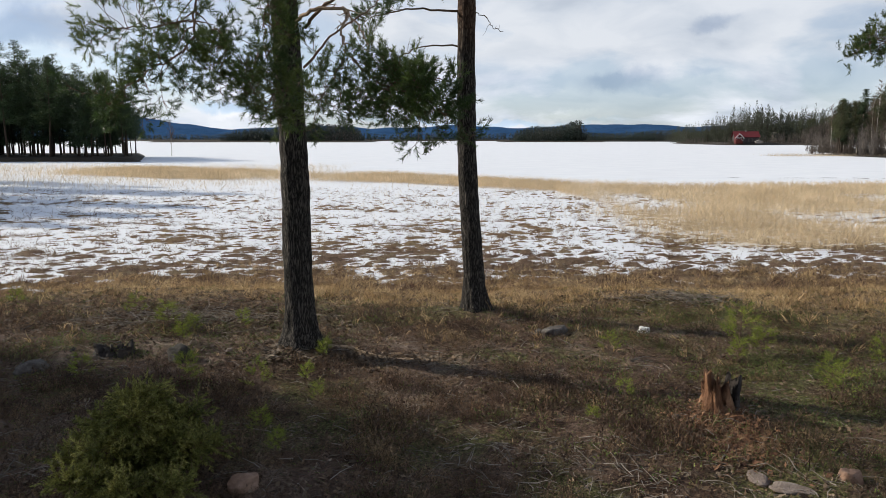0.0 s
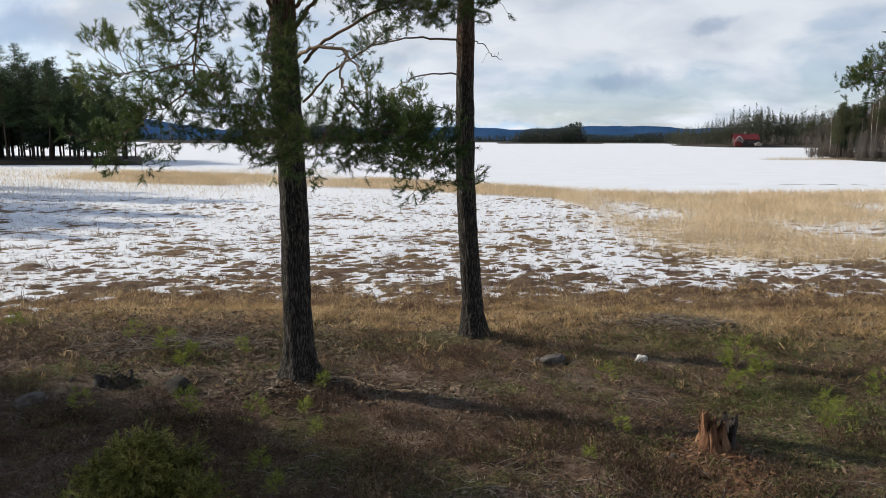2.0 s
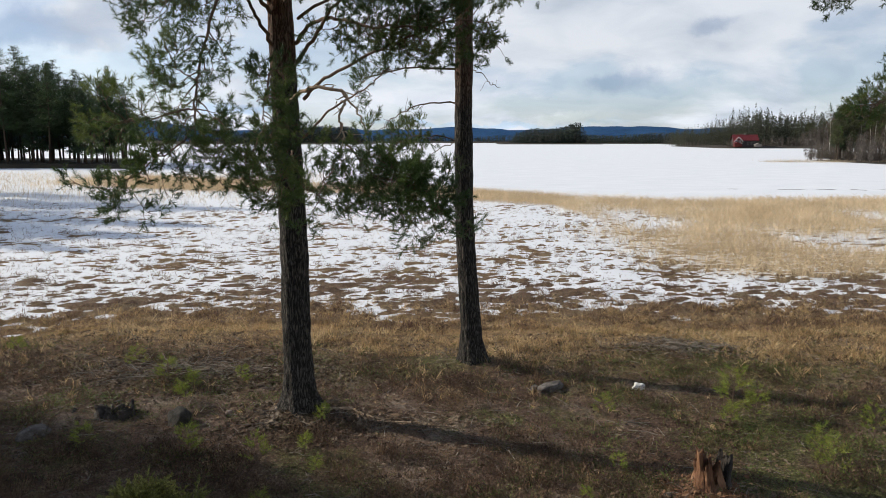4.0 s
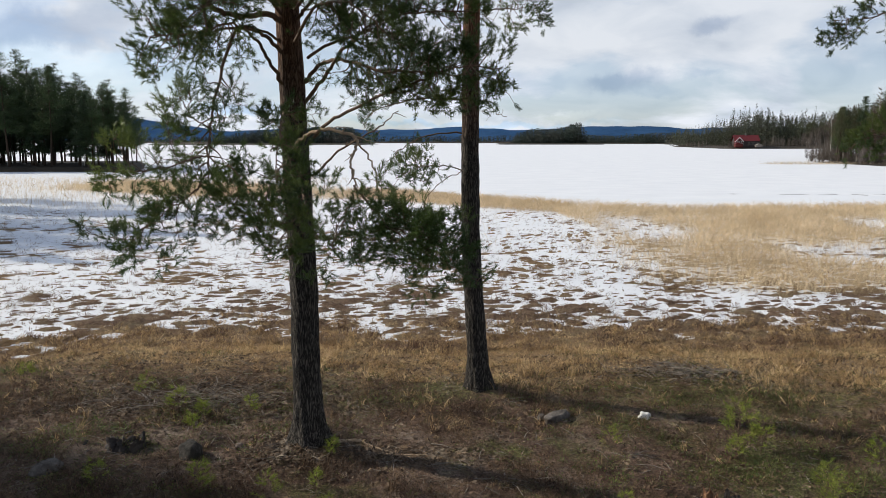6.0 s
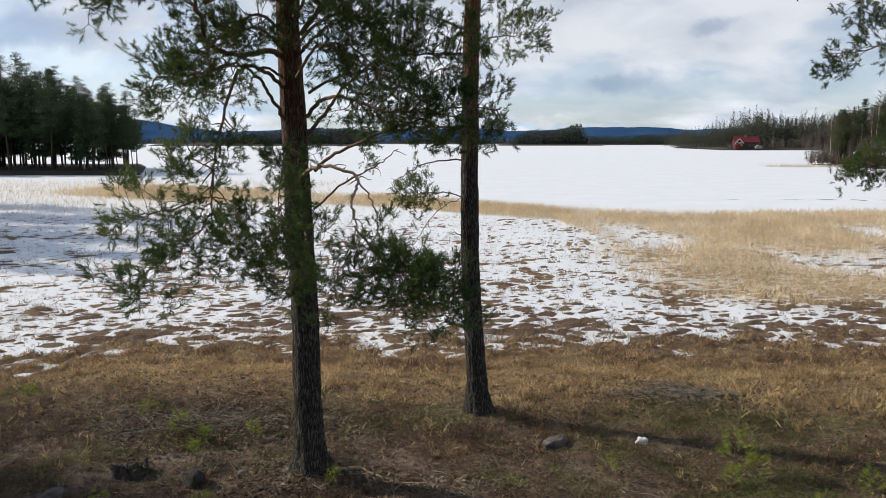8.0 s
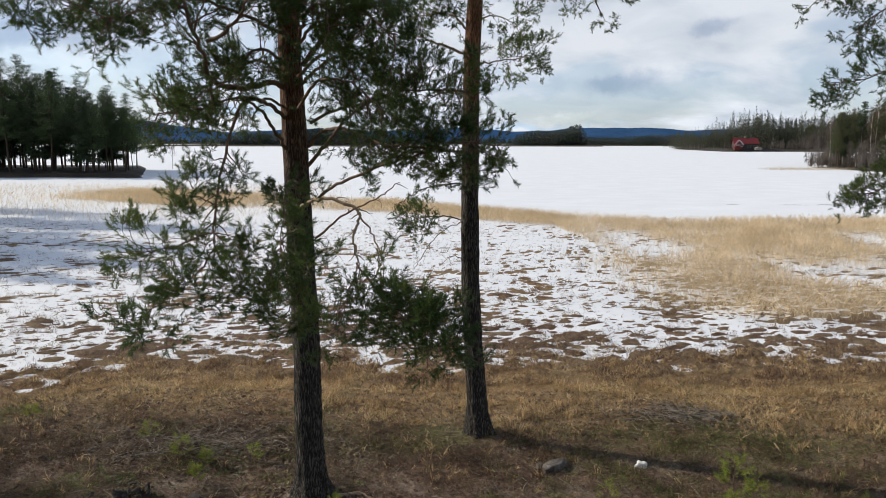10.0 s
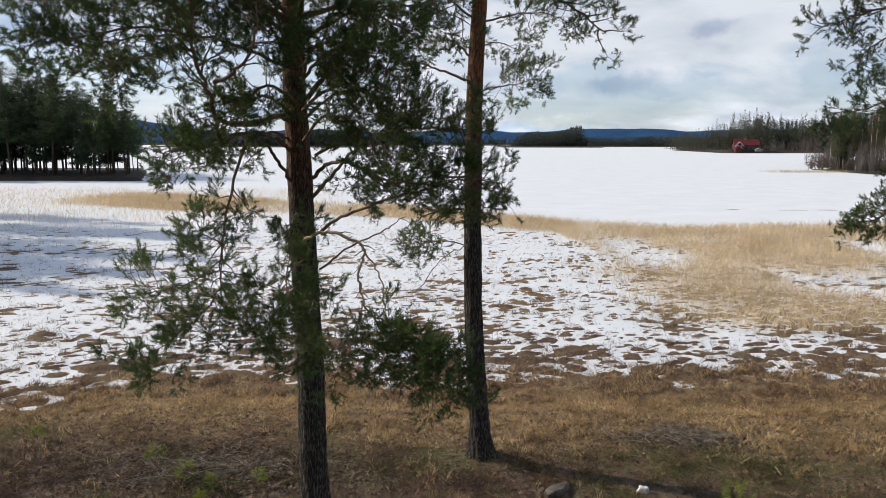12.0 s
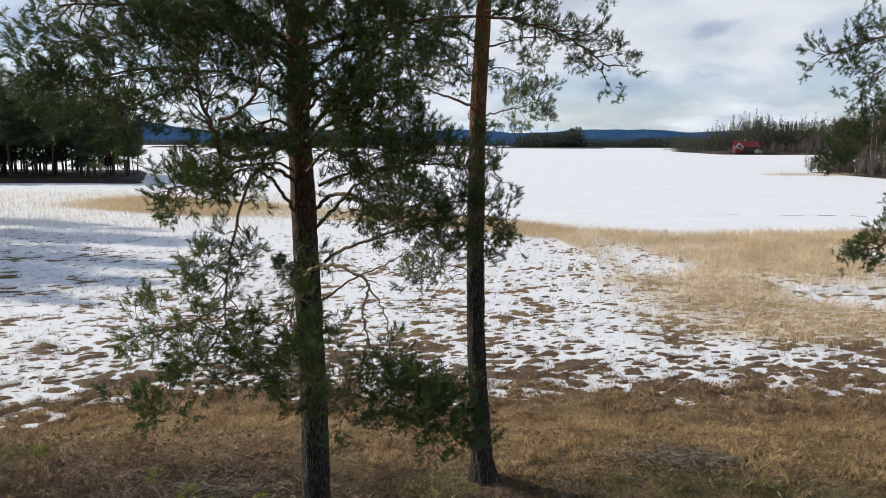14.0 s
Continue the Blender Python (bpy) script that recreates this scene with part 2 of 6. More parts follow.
WHITE_PAINT = mat("white_paint", [(0.62, 0.62, 0.60), (0.76, 0.76, 0.74)], scale=1.0, fine=8, vary=0.1)
GREY_BOARD = mat("grey_boards", [(0.14, 0.12, 0.105), (0.24, 0.21, 0.18)], scale=1.0, fine=8, stretch=(4, 4, 0.5))
# paler olive than the spruce needles, with distance haze mixed into the colour
HAZY_WOOD = leaf_mat("hazed_house_conifers", [(0.046, 0.052, 0.034), (0.062, 0.067, 0.042), (0.082, 0.080, 0.054)], scale=0.05, through=0.08, island=0.15)
# woods painted blue: the haze of the distance is in the base colour
HAZY_HILL = mat("haze_blue_hills", [(0.024, 0.056, 0.120), (0.031, 0.074, 0.153), (0.040, 0.087, 0.172)], scale=0.006, fine=0.05, vary=0.35, bump=0, spec=0.0)


def bark_material():
    """Scots pine: grey-brown plates with dark furrows low down, thin orange bark high up."""
    m = bpy.data.materials.new("scots_pine_bark")
    m.use_nodes = True
    t = m.node_tree
    link = t.links.new
    b = t.nodes["Principled BSDF"]
    b.inputs["Roughness"].default_value = 0.9
    b.inputs["Specular IOR Level"].default_value = 0.2
    co = t.nodes.new("ShaderNodeTexCoord")
    mp = t.nodes.new("ShaderNodeMapping")
    mp.inputs["Scale"].default_value = (1, 1, 0.16)
    link(co.outputs["Object"], mp.inputs[0])
    v = t.nodes.new("ShaderNodeTexVoronoi")
    v.feature = "DISTANCE_TO_EDGE"
    v.inputs["Scale"].default_value = 40
    n = node(t, "ShaderNodeTexNoise", Scale=18.0, Detail=5.0, Roughness=0.6)
    warp = t.nodes.new("ShaderNodeMixRGB")
    warp.blend_type = "LINEAR_LIGHT"
    warp.inputs["Fac"].default_value = 0.06
    link(mp.outputs[0], n.inputs["Vector"])
    link(mp.outputs[0], warp.inputs["Color1"])
    link(n.outputs["Color"], warp.inputs["Color2"])
    link(warp.outputs[0], v.inputs["Vector"])
    fine = node(t, "ShaderNodeTexNoise", Scale=75.0, Detail=5.0, Roughness=0.7)
    link(mp.outputs[0], fine.inputs["Vector"])
    low = ramp(t, [(0.0, (0.008, 0.007, 0.006)), (0.07, (0.026, 0.022, 0.018)), (0.30, (0.118, 0.102, 0.086))])
    high = ramp(t, [(0.0, (0.10, 0.042, 0.02)), (0.08, (0.20, 0.088, 0.04)), (0.3, (0.34, 0.165, 0.08))])
    link(v.outputs["Distance"], low.inputs["Fac"])
    link(v.outputs["Distance"], high.inputs["Fac"])
    sep = t.nodes.new("ShaderNodeSeparateXYZ")
    link(co.outputs["Object"], sep.inputs[0])
    patch = node(t, "ShaderNodeTexNoise", Scale=2.2, Detail=4.0)
    link(co.outputs["Object"], patch.inputs["Vector"])
    add = t.nodes.new("ShaderNodeMath")
    add.operation = "MULTIPLY_ADD"
    add.inputs[1].default_value = 2.4
    link(patch.outputs["Fac"], add.inputs[0])
    link(sep.outputs["Z"], add.inputs[2])
    mr = node(t, "ShaderNodeMapRange")
    mr.inputs["From Min"].default_value, mr.inputs["From Max"].default_value = 5.0, 7.6
    link(add.outputs[0], mr.inputs["Value"])
    mx = t.nodes.new("ShaderNodeMixRGB")
    link(mr.outputs[0], mx.inputs["Fac"])
    link(low.outputs[0], mx.inputs["Color1"])
    link(high.outputs[0], mx.inputs["Color2"])
    ov = t.nodes.new("ShaderNodeMixRGB")
    ov.blend_type = "OVERLAY"
    ov.inputs["Fac"].default_value = 0.8
    link(mx.outputs[0], ov.inputs["Color1"])
    link(fine.outputs["Fac"], ov.inputs["Color2"])
    link(ov.outputs[0], b.inputs["Base Color"])
    bp = node(t, "ShaderNodeBump", Strength=1.0, Distance=0.035)
    link(v.outputs["Distance"], bp.inputs["Height"])
    bp2 = node(t, "ShaderNodeBump", Strength=0.5, Distance=0.008)
    link(fine.outputs["Fac"], bp2.inputs["Height"])
    link(bp.outputs["Normal"], bp2.inputs["Normal"])
    link(bp2.outputs["Normal"], b.inputs["Normal"])
    return m


BARK = bark_material()
SNOW = mat("old_snow", [(0.70, 0.708, 0.722), (0.775, 0.778, 0.780)], scale=0.35, rough=0.6, fine=14, vary=0.07, bump=0.5, bump_at=0.05, spec=0.4)


def ground_material():
    """Heath floor: needle litter and earth near the trees, dry grass towards the water."""
    m = bpy.data.materials.new("heath_ground")
    m.use_nodes = True
    t = m.node_tree
    link = t.links.new
    b = t.nodes["Principled BSDF"]
    b.inputs["Roughness"].default_value = 0.95
    b.inputs["Specular IOR Level"].default_value = 0.15
    co = t.nodes.new("ShaderNodeTexCoord")
    big = node(t, "ShaderNodeTexNoise", Scale=1.3, Detail=8.0, Roughness=0.72)
    fine = node(t, "ShaderNodeTexNoise", Scale=26.0, Detail=6.0, Roughness=0.75)
    for n in (big, fine):
        link(co.outputs["Object"], n.inputs["Vector"])
    litter = ramp(t, [(0.34, (0.035, 0.022, 0.015)), (0.46, (0.11, 0.067, 0.045)), (0.55, (0.175, 0.117, 0.083)), (0.70, (0.26, 0.20, 0.155))])
    grass = ramp(t, [(0.30, (0.095, 0.054, 0.029)), (0.43, (0.20, 0.122, 0.060)), (0.52, (0.29, 0.192, 0.097)), (0.60, (0.21, 0.150, 0.068)), (0.72, (0.14, 0.080, 0.043))])
    link(big.outputs["Fac"], litter.inputs["Fac"])
    link(big.outputs["Fac"], grass.inputs["Fac"])
    sep = t.nodes.new("ShaderNodeSeparateXYZ")
    link(co.outputs["Object"], sep.inputs[0])
    add = t.nodes.new("ShaderNodeMath")
    add.operation = "MULTIPLY_ADD"
    add.inputs[1].default_value = 3.0
    link(big.outputs["Fac"], add.inputs[0])
    link(sep.outputs["Y"], add.inputs[2])
    tilt = t.nodes.new("ShaderNodeMath")
    tilt.operation = "MULTIPLY_ADD"
    tilt.inputs[1].default_value = 0.07
    link(sep.outputs["X"], tilt.inputs[0])
    link(add.outputs[0], tilt.inputs[2])
    mr = node(t, "ShaderNodeMapRange")
    mr.inputs["From Min"].default_value, mr.inputs["From Max"].default_value = 12.0, 13.9
    link(tilt.outputs[0], mr.inputs["Value"])
    mx = t.nodes.new("ShaderNodeMixRGB")
    link(mr.outputs[0], mx.inputs["Fac"])
    link(litter.outputs[0], mx.inputs["Color1"])
    link(grass.outputs[0], mx.inputs["Color2"])
    # low moss and dwarf shrub in loose patches, most of it on the open side of the pines
    spot = node(t, "ShaderNodeTexNoise", Scale=0.9, Detail=6.0, Roughness=0.65)
    link(co.outputs["Object"], spot.inputs["Vector"])
    lean = t.nodes.new("ShaderNodeMath")
    lean.operation = "MULTIPLY_ADD"
    lean.inputs[1].default_value = 0.018
    link(sep.outputs["X"], lean.inputs[0])
    link(spot.outputs["Fac"], lean.inputs[2])
    moss = ramp(t, [(0.50, (0.0, 0.0, 0.0)), (0.60, (0.85, 0.85, 0.85))])
    link(lean.outputs[0], moss.inputs["Fac"])
    mossy = ramp(t, [(0.35, (0.045, 0.050, 0.016)), (0.5, (0.105, 0.108, 0.036)), (0.65, (0.19, 0.175, 0.070))])
    link(fine.outputs["Fac"], mossy.inputs["Fac"])
    heath = node(t, "ShaderNodeMapRange")
    heath.inputs["To Min"].default_value, heath.inputs["To Max"].default_value = 1.0, 0.12
    link(mr.outputs[0], heath.inputs["Value"])
    cover = t.nodes.new("ShaderNodeMath")
    cover.operation = "MULTIPLY"
    link(moss.outputs[0], cover.inputs[0])
    link(heath.outputs[0], cover.inputs[1])
    green = t.nodes.new("ShaderNodeMixRGB")
    link(cover.outputs[0], green.inputs["Fac"])
    link(mx.outputs[0], green.inputs["Color1"])
    link(mossy.outputs[0], green.inputs["Color2"])
    # peat and withered sedge where the bog begins
    peat = ramp(t, [(0.32, (0.085, 0.052, 0.036)), (0.48, (0.165, 0.108, 0.070)), (0.64, (0.23, 0.175, 0.105))])
    link(big.outputs["Fac"], peat.inputs["Fac"])
    mr2 = node(t, "ShaderNodeMapRange")
    mr2.inputs["From Min"].default_value, mr2.inputs["From Max"].default_value = 16.2, 18.0
    link(add.outputs[0], mr2.inputs["Value"])
    mx2 = t.nodes.new("ShaderNodeMixRGB")
    far = node(t, "ShaderNodeMapRange")
    far.inputs["From Min"].default_value, far.inputs["From Max"].default_value = 20.5, 22.5
    far.inputs["To Min"].default_value, far.inputs["To Max"].default_value = 1.0, 0.45
    link(add.outputs[0], far.inputs["Value"])
    both = t.nodes.new("ShaderNodeMath")
    both.operation = "MULTIPLY"
    link(mr2.outputs[0], both.inputs[0])
    link(far.outputs[0], both.inputs[1])
    link(both.outputs[0], mx2.inputs["Fac"])
    link(green.outputs[0], mx2.inputs["Color1"])
    link(peat.outputs[0], mx2.inputs["Color2"])
    ov = t.nodes.new("ShaderNodeMixRGB")
    ov.blend_type = "OVERLAY"
    ov.inputs["Fac"].default_value = 0.9
    link(mx2.outputs[0], ov.inputs["Color1"])
    link(fine.outputs["Fac"], ov.inputs["Color2"])
    crumb = t.nodes.new("ShaderNodeTexVoronoi")
    crumb.inputs["Scale"].default_value = 75
    link(co.outputs["Object"], crumb.inputs["Vector"])
    speck = ramp(t, [(0.0, (0.22, 0.22, 0.22)), (0.5, (0.5, 0.5, 0.5)), (1.0, (0.86, 0.86, 0.86))])
    link(crumb.outputs["Color"], speck.inputs["Fac"])
    ov2 = t.nodes.new("ShaderNodeMixRGB")
    ov2.blend_type = "OVERLAY"
    ov2.inputs["Fac"].default_value = 0.75
    link(ov.outputs[0], ov2.inputs["Color1"])
    link(speck.outputs[0], ov2.inputs["Color2"])
    link(ov2.outputs[0], b.inputs["Base Color"])
    bp = node(t, "ShaderNodeBump", Strength=1.0, Distance=0.04)
    link(fine.outputs["Fac"], bp.inputs["Height"])
    bp2 = node(t, "ShaderNodeBump", Strength=0.8, Distance=0.012)
    link(crumb.outputs["Distance"], bp2.inputs["Height"])
    link(bp.outputs["Normal"], bp2.inputs["Normal"])
    link(bp2.outputs["Normal"], b.inputs["Normal"])
    return m


GROUND = ground_material()
# bank colour darkened to carry the shade of the trees above it
SHORE = mat("shade_dark_forest_floor", [(0.018, 0.014, 0.009), (0.034, 0.025, 0.015), (0.060, 0.045, 0.026)], scale=0.25, fine=3.0, vary=0.35)


# ---- building helpers ----
def mesh_np(name, verts, faces, smooth=False):
    """A mesh from vertex and face arrays; faces is one array or a list of arrays of equal-sided faces."""
    faces = faces if isinstance(faces, list) else [faces]
    me = bpy.data.meshes.new(name)
    verts = np.asarray(verts, dtype=np.float32)
    loops = np.concatenate([np.asarray(f, dtype=np.int32).ravel() for f in faces])
    sizes = np.concatenate([np.full(len(f), f.shape[1], dtype=np.int32) for f in faces])
    starts = np.concatenate([[0], np.cumsum(sizes)[:-1]]).astype(np.int32)
    me.vertices.add(len(verts))
    me.vertices.foreach_set("co", verts.ravel())
    me.loops.add(len(loops))
    me.loops.foreach_set("vertex_index", loops)
    me.polygons.add(len(sizes))
    me.polygons.foreach_set("loop_start", starts)
    if smooth:
        me.polygons.foreach_set("use_smooth", np.ones(len(sizes), dtype=bool))
    me.update(calc_edges=True)
    return me


def solid(name, verts, faces, material, parent=None, label="", smooth=False):
    ob = new(name, mesh_np(name, verts, faces, smooth))
    ob.data.materials.append(material)
    if parent is not None:
        ob.parent = parent
    if label:
        ob["label"] = label
    return ob


def part(name, bm, material, parent=None, label="", smooth=False):
    me = bpy.data.meshes.new(name)
    bm.to_mesh(me)
    bm.free()
    if smooth:
        me.polygons.foreach_set("use_smooth", np.ones(len(me.polygons), dtype=bool))
    me.materials.append(material)
    ob = new(name, me)
    if parent is not None:
        ob.parent = parent
    if label:
        ob["label"] = label
    return ob


def box_bm(bm, lo, hi, bevel=0.0):
    c = [(a + b) / 2 for a, b in zip(lo, hi)]
    s = [b - a for a, b in zip(lo, hi)]
    got = bmesh.ops.create_cube(bm, size=1.0, matrix=Matrix.Translation(c) @ Matrix.Diagonal((*s, 1)))
    if bevel:
        edges = list({e for v in got["verts"] for e in v.link_edges})
        bmesh.ops.bevel(bm, geom=edges, offset=bevel, segments=1, affect="EDGES")


def box(name, lo, hi, material, parent=None, label="", bevel=0.0):
    bm = bmesh.new()
    box_bm(bm, lo, hi, bevel)
    return part(name, bm, material, parent, label)


class Heap:
    """Collects many small pieces into one vertex and one face array."""

    def __init__(self):
        self.v, self.f, self.n = [], [], 0

    def add(self, verts, faces):
        self.v.append(np.asarray(verts, dtype=np.float32))
        self.f.append(np.asarray(faces, dtype=np.int32) + self.n)
        self.n += len(verts)

    def arrays(self):
        by = {}
        for f in self.f:
            by.setdefault(f.shape[1], []).append(f)
        return np.concatenate(self.v), [np.concatenate(a) for a in by.values()]


def lattice(ix, iy, seed):
    h = (ix * 374761393 + iy * 668265263 + seed * 974711) & 0x7FFFFFFF
    h = ((h ^ (h >> 13)) * 1274126177) & 0x7FFFFFFF
    return ((h ^ (h >> 16)) & 0xFFFF) / 65535.0


def vnoise(x, y, seed=0, octaves=4):
    """Smooth noise from 0 to 1 over arrays."""
    x, y = np.asarray(x, float), np.asarray(y, float)
    out, amp, tot = 0.0, 1.0, 0.0
    for o in range(octaves):
        ix, iy = np.floor(x).astype(np.int64), np.floor(y).astype(np.int64)
        fx, fy = x - ix, y - iy
        fx, fy = fx * fx * (3 - 2 * fx), fy * fy * (3 - 2 * fy)
        a, b = lattice(ix, iy, seed + o), lattice(ix + 1, iy, seed + o)
        c, d = lattice(ix, iy + 1, seed + o), lattice(ix + 1, iy + 1, seed + o)
        out = out + amp * ((a * (1 - fx) + b * fx) * (1 - fy) + (c * (1 - fx) + d * fx) * fy)
        tot += amp
        amp *= 0.5
        x, y = x * 2.03 + 17.1, y * 2.03 + 5.7
    return out / tot


def step(a, b, v):
    u = np.clip((v - a) / (b - a), 0, 1)
    return u * u * (3 - 2 * u)


# ---- ground and snow ----
def shore_shift(x):
    """How far the edge of the snow lies from its mean line."""
    return -2.3 * step(-5.5, -8.5, x) + 0.9 * step(5.0, 10.0, x) + 1.1 * (vnoise(x * 0.45, x * 0 + 3.0, 41, 3) - 0.5)


def tussocks(x, y, cell=0.27, seed=7):
    """Low rounded clumps of withered sedge that stand out of the snow."""
    wx = x + 0.22 * (vnoise(x * 3.1, y * 3.1, 36, 3) - 0.5)
    wy = y + 0.22 * (vnoise(x * 3.1, y * 3.1, 37, 3) - 0.5)
    gx, gy = np.floor(wx / cell).astype(np.int64), np.floor(wy / cell).astype(np.int64)
    out = np.zeros_like(x)
    for i in (-1, 0, 1):
        for j in (-1, 0, 1):
            cx, cy = gx + i, gy + j
            px = (cx + lattice(cx, cy, seed)) * cell
            py = (cy + lattice(cx, cy, seed + 1)) * cell
            r = 0.04 + 0.12 * lattice(cx, cy, seed + 2) ** 1.8
            h = 0.10 * (0.25 + 0.75 * lattice(cx, cy, seed + 3))
            d = (((wx - px) / 1.5) ** 2 + (wy - py) ** 2) / (r * r)
            out = np.maximum(out, h * np.clip(1 - d, 0, 1))
    return out


def reed_field(x, y):
    """The reed bed on the lake side: where it stands, and how thick it is from patch to patch."""
    edge = 2.6 * (vnoise(x * 0.5, y * 0.5, 55, 4) - 0.5)
    w = 2.5 * (vnoise(x * 0.15, y * 0, 56, 3) - 0.5)
    far = np.interp(x, [-30, -22, -4, 6, 11, 30], [70, 66, 56, 46, 43, 46])
    patch = vnoise(x * 0.16, y * 0.09, 57, 4)
    patch = patch - 0.22 * np.exp(-(((x - 12.2) / 2.4) ** 2 + ((y - 25.8) / 1.6) ** 2)) + 0.10 * np.exp(-(((x - 8.0) / 3.0) ** 2 + ((y - 23.0) / 3.0) ** 2))
    field = step(3.9, 8.8, x + edge - 0.02 * (y - 20)) * step(19.4, 21.0, y + 0.7 * edge) * (1 - step(-2.5, 0.5, y + w - far))
    return field, patch, w, far


def ground_height(x, y):
    x, y = np.asarray(x, float), np.asarray(y, float)
    q = y - shore_shift(x)
    z = 0.43 - 0.22 * step(11.3, 14.3, q) - 0.20 * step(13.0, 16.2, q) - 0.45 * step(42, 80, q)
    land = 1 - step(15.5, 19.0, q)
    z = z + land * (0.10 * (vnoise(x * 0.55, y * 0.55, 11, 3) - 0.5) + 0.075 * (vnoise(x * 2.3, y * 2.3, 12, 3) - 0.5) + 0.025 * (vnoise(x * 8, y * 8, 13, 2) - 0.5))
    for cx, cy, r, h in ((-1.5, 9.05, 0.55, 0.13), (0.36, 11.0, 0.6, 0.12), (3.2, 11.8, 1.1, 0.12), (-3.3, 10.65, 0.9, 0.06), (2.35, 7.45, 0.45, 0.06)):
        z = z + h * np.exp(-((x - cx) ** 2 + (y - cy) ** 2) / (r * r))
    wet = step(14.2, 16.6, q) * (1 - step(36, 56, q))
    thick = vnoise(x * 0.35, y * 0.35, 31, 3)
    near = 0.98 - 0.13 * step(16, 20, q) - 0.14 * step(17, 26, q)
    field, patch, _, _ = reed_field(x, y)
    mat_of_reed = 0.010 * field * step(0.46, 0.62, patch + 0.25 * (vnoise(x * 0.9, y * 0.9, 35, 3) - 0.5)) * (0.6 + 0.8 * vnoise(x * 1.7, y * 1.7, 34, 3))
    return z + wet * (tussocks(x, y) * (0.30 + 1.2 * thick) * near + 0.035 * (vnoise(x * 4.5, y * 4.5, 33, 3) - 0.5) + mat_of_reed) - 0.010 * step(22, 34, q)


def snow_height(x, y):
    q = y - shore_shift(x)
    z = 0.026 + 0.045 * (vnoise(x * 0.9, y * 0.9, 21, 3) - 0.45) + 0.03 * (vnoise(x * 2.4, y * 3.0, 22, 3) - 0.5) + 0.016 * (vnoise(x * 5.5, y * 7.5, 24, 2) - 0.5)
    z = z * (1 - step(40, 70, q)) + 0.02 * step(40, 70, q)
    return z - 0.25 * (1 - step(12.6, 15.2, q + 1.6 * (vnoise(x * 0.5, y * 0.5, 23, 3) - 0.5))) - 0.022 * (1 - step(15.0, 21.0, q))


def spread(parts):
    return np.unique(np.concatenate([np.arange(a, b, s) for a, b, s in parts]))


def far_lines(a, b, n):
    return np.geomspace(a, b, n)


XS = np.unique(np.concatenate([-far_lines(30, 4600, 40), spread([(-30, -12, 0.3), (-12, 12, 0.12), (12, 30.1, 0.3)]), far_lines(30, 4600, 40)]))
YS = np.concatenate([-far_lines(4, 4600, 24)[::-1], spread([(-3.5, 4.5, 0.5), (4.5, 26, 0.11), (26, 60, 0.3)]), far_lines(60, 4600, 50)])


def sheet(name, xs, ys, height, material):
    gx, gy = np.meshgrid(xs, ys)
    v = np.stack([gx.ravel(), gy.ravel(), height(gx.ravel(), gy.ravel())], 1)
    i = np.arange(len(xs) * len(ys)).reshape(len(ys), len(xs))
    f = np.stack([i[:-1, :-1].ravel(), i[:-1, 1:].ravel(), i[1:, 1:].ravel(), i[1:, :-1].ravel()], 1)
    return solid(name, v, f, material, smooth=True)


tagged(sheet("ground", XS, YS, ground_height, GROUND), "heath floor of brown litter sloping to a boggy shore", "ground", kind="structure")
tagged(sheet("lake_snow", XS[np.abs(XS) < 2300], YS[(YS > 12.4) & (YS < 1700)], snow_height, SNOW), "patchy old snow on the shore and the frozen lake", "snow", kind="structure")


def bank(name, x0, x1, y0, y1, rise, label, shear=0.0):
    """A low shore that stands out of the ice, with an uneven edge."""
    gx, gy = np.meshgrid(np.linspace(x0, x1, 60), np.linspace(y0, y1, 40))
    u, v = (gx - x0) / (x1 - x0), (gy - y0) / (y1 - y0)
    e = np.minimum(np.minimum(u, 1 - u) * abs(x1 - x0), np.minimum(v, 1 - v) * (y1 - y0))
    s = min(abs(x1 - x0), y1 - y0)
    z = -0.4 + (rise + 0.4) * step(0, 0.05, e / s + 0.05 * (vnoise(gx * 6 / s, gy * 6 / s, 5, 3) - 0.5)) + 0.1 * rise * (vnoise(gx * 20 / s, gy * 20 / s, 6, 3) - 0.5)
    gx = gx + shear * (gy - y0)
    i = np.arange(gx.size).reshape(gx.shape)
    f = np.stack([i[:-1, :-1].ravel(), i[:-1, 1:].ravel(), i[1:, 1:].ravel(), i[1:, :-1].ravel()], 1)
    return tagged(solid(name, np.stack([gx.ravel(), gy.ravel(), z.ravel()], 1), f, SHORE, smooth=True), label, "shore", kind="structure")


# ---- trees ----
RNG = np.random.default_rng(5)


def tube(points, radii, sides=6, cap=True):
    p = np.asarray(points, float)
    d = np.gradient(p, axis=0)
    d /= np.linalg.norm(d, axis=1)[:, None] + 1e-9
    ref = np.array([0.31, 0.21, 0.93]) if abs(d[0, 2]) < 0.8 else np.array([0.9, 0.3, 0.1])
    a = np.cross(d, ref)
    a /= np.linalg.norm(a, axis=1)[:, None] + 1e-9
    b = np.cross(d, a)
    th = np.linspace(0, 2 * np.pi, sides, endpoint=False)
    r = np.asarray(radii, float)[:, None, None]
    v = p[:, None, :] + r * (np.cos(th)[None, :, None] * a[:, None, :] + np.sin(th)[None, :, None] * b[:, None, :])
    n = len(p)
    i = np.arange(n * sides).reshape(n, sides)
    f = np.stack([i[:-1].ravel(), np.roll(i[:-1], -1, 1).ravel(), np.roll(i[1:], -1, 1).ravel(), i[1:].ravel()], 1)
    return v.reshape(-1, 3), f


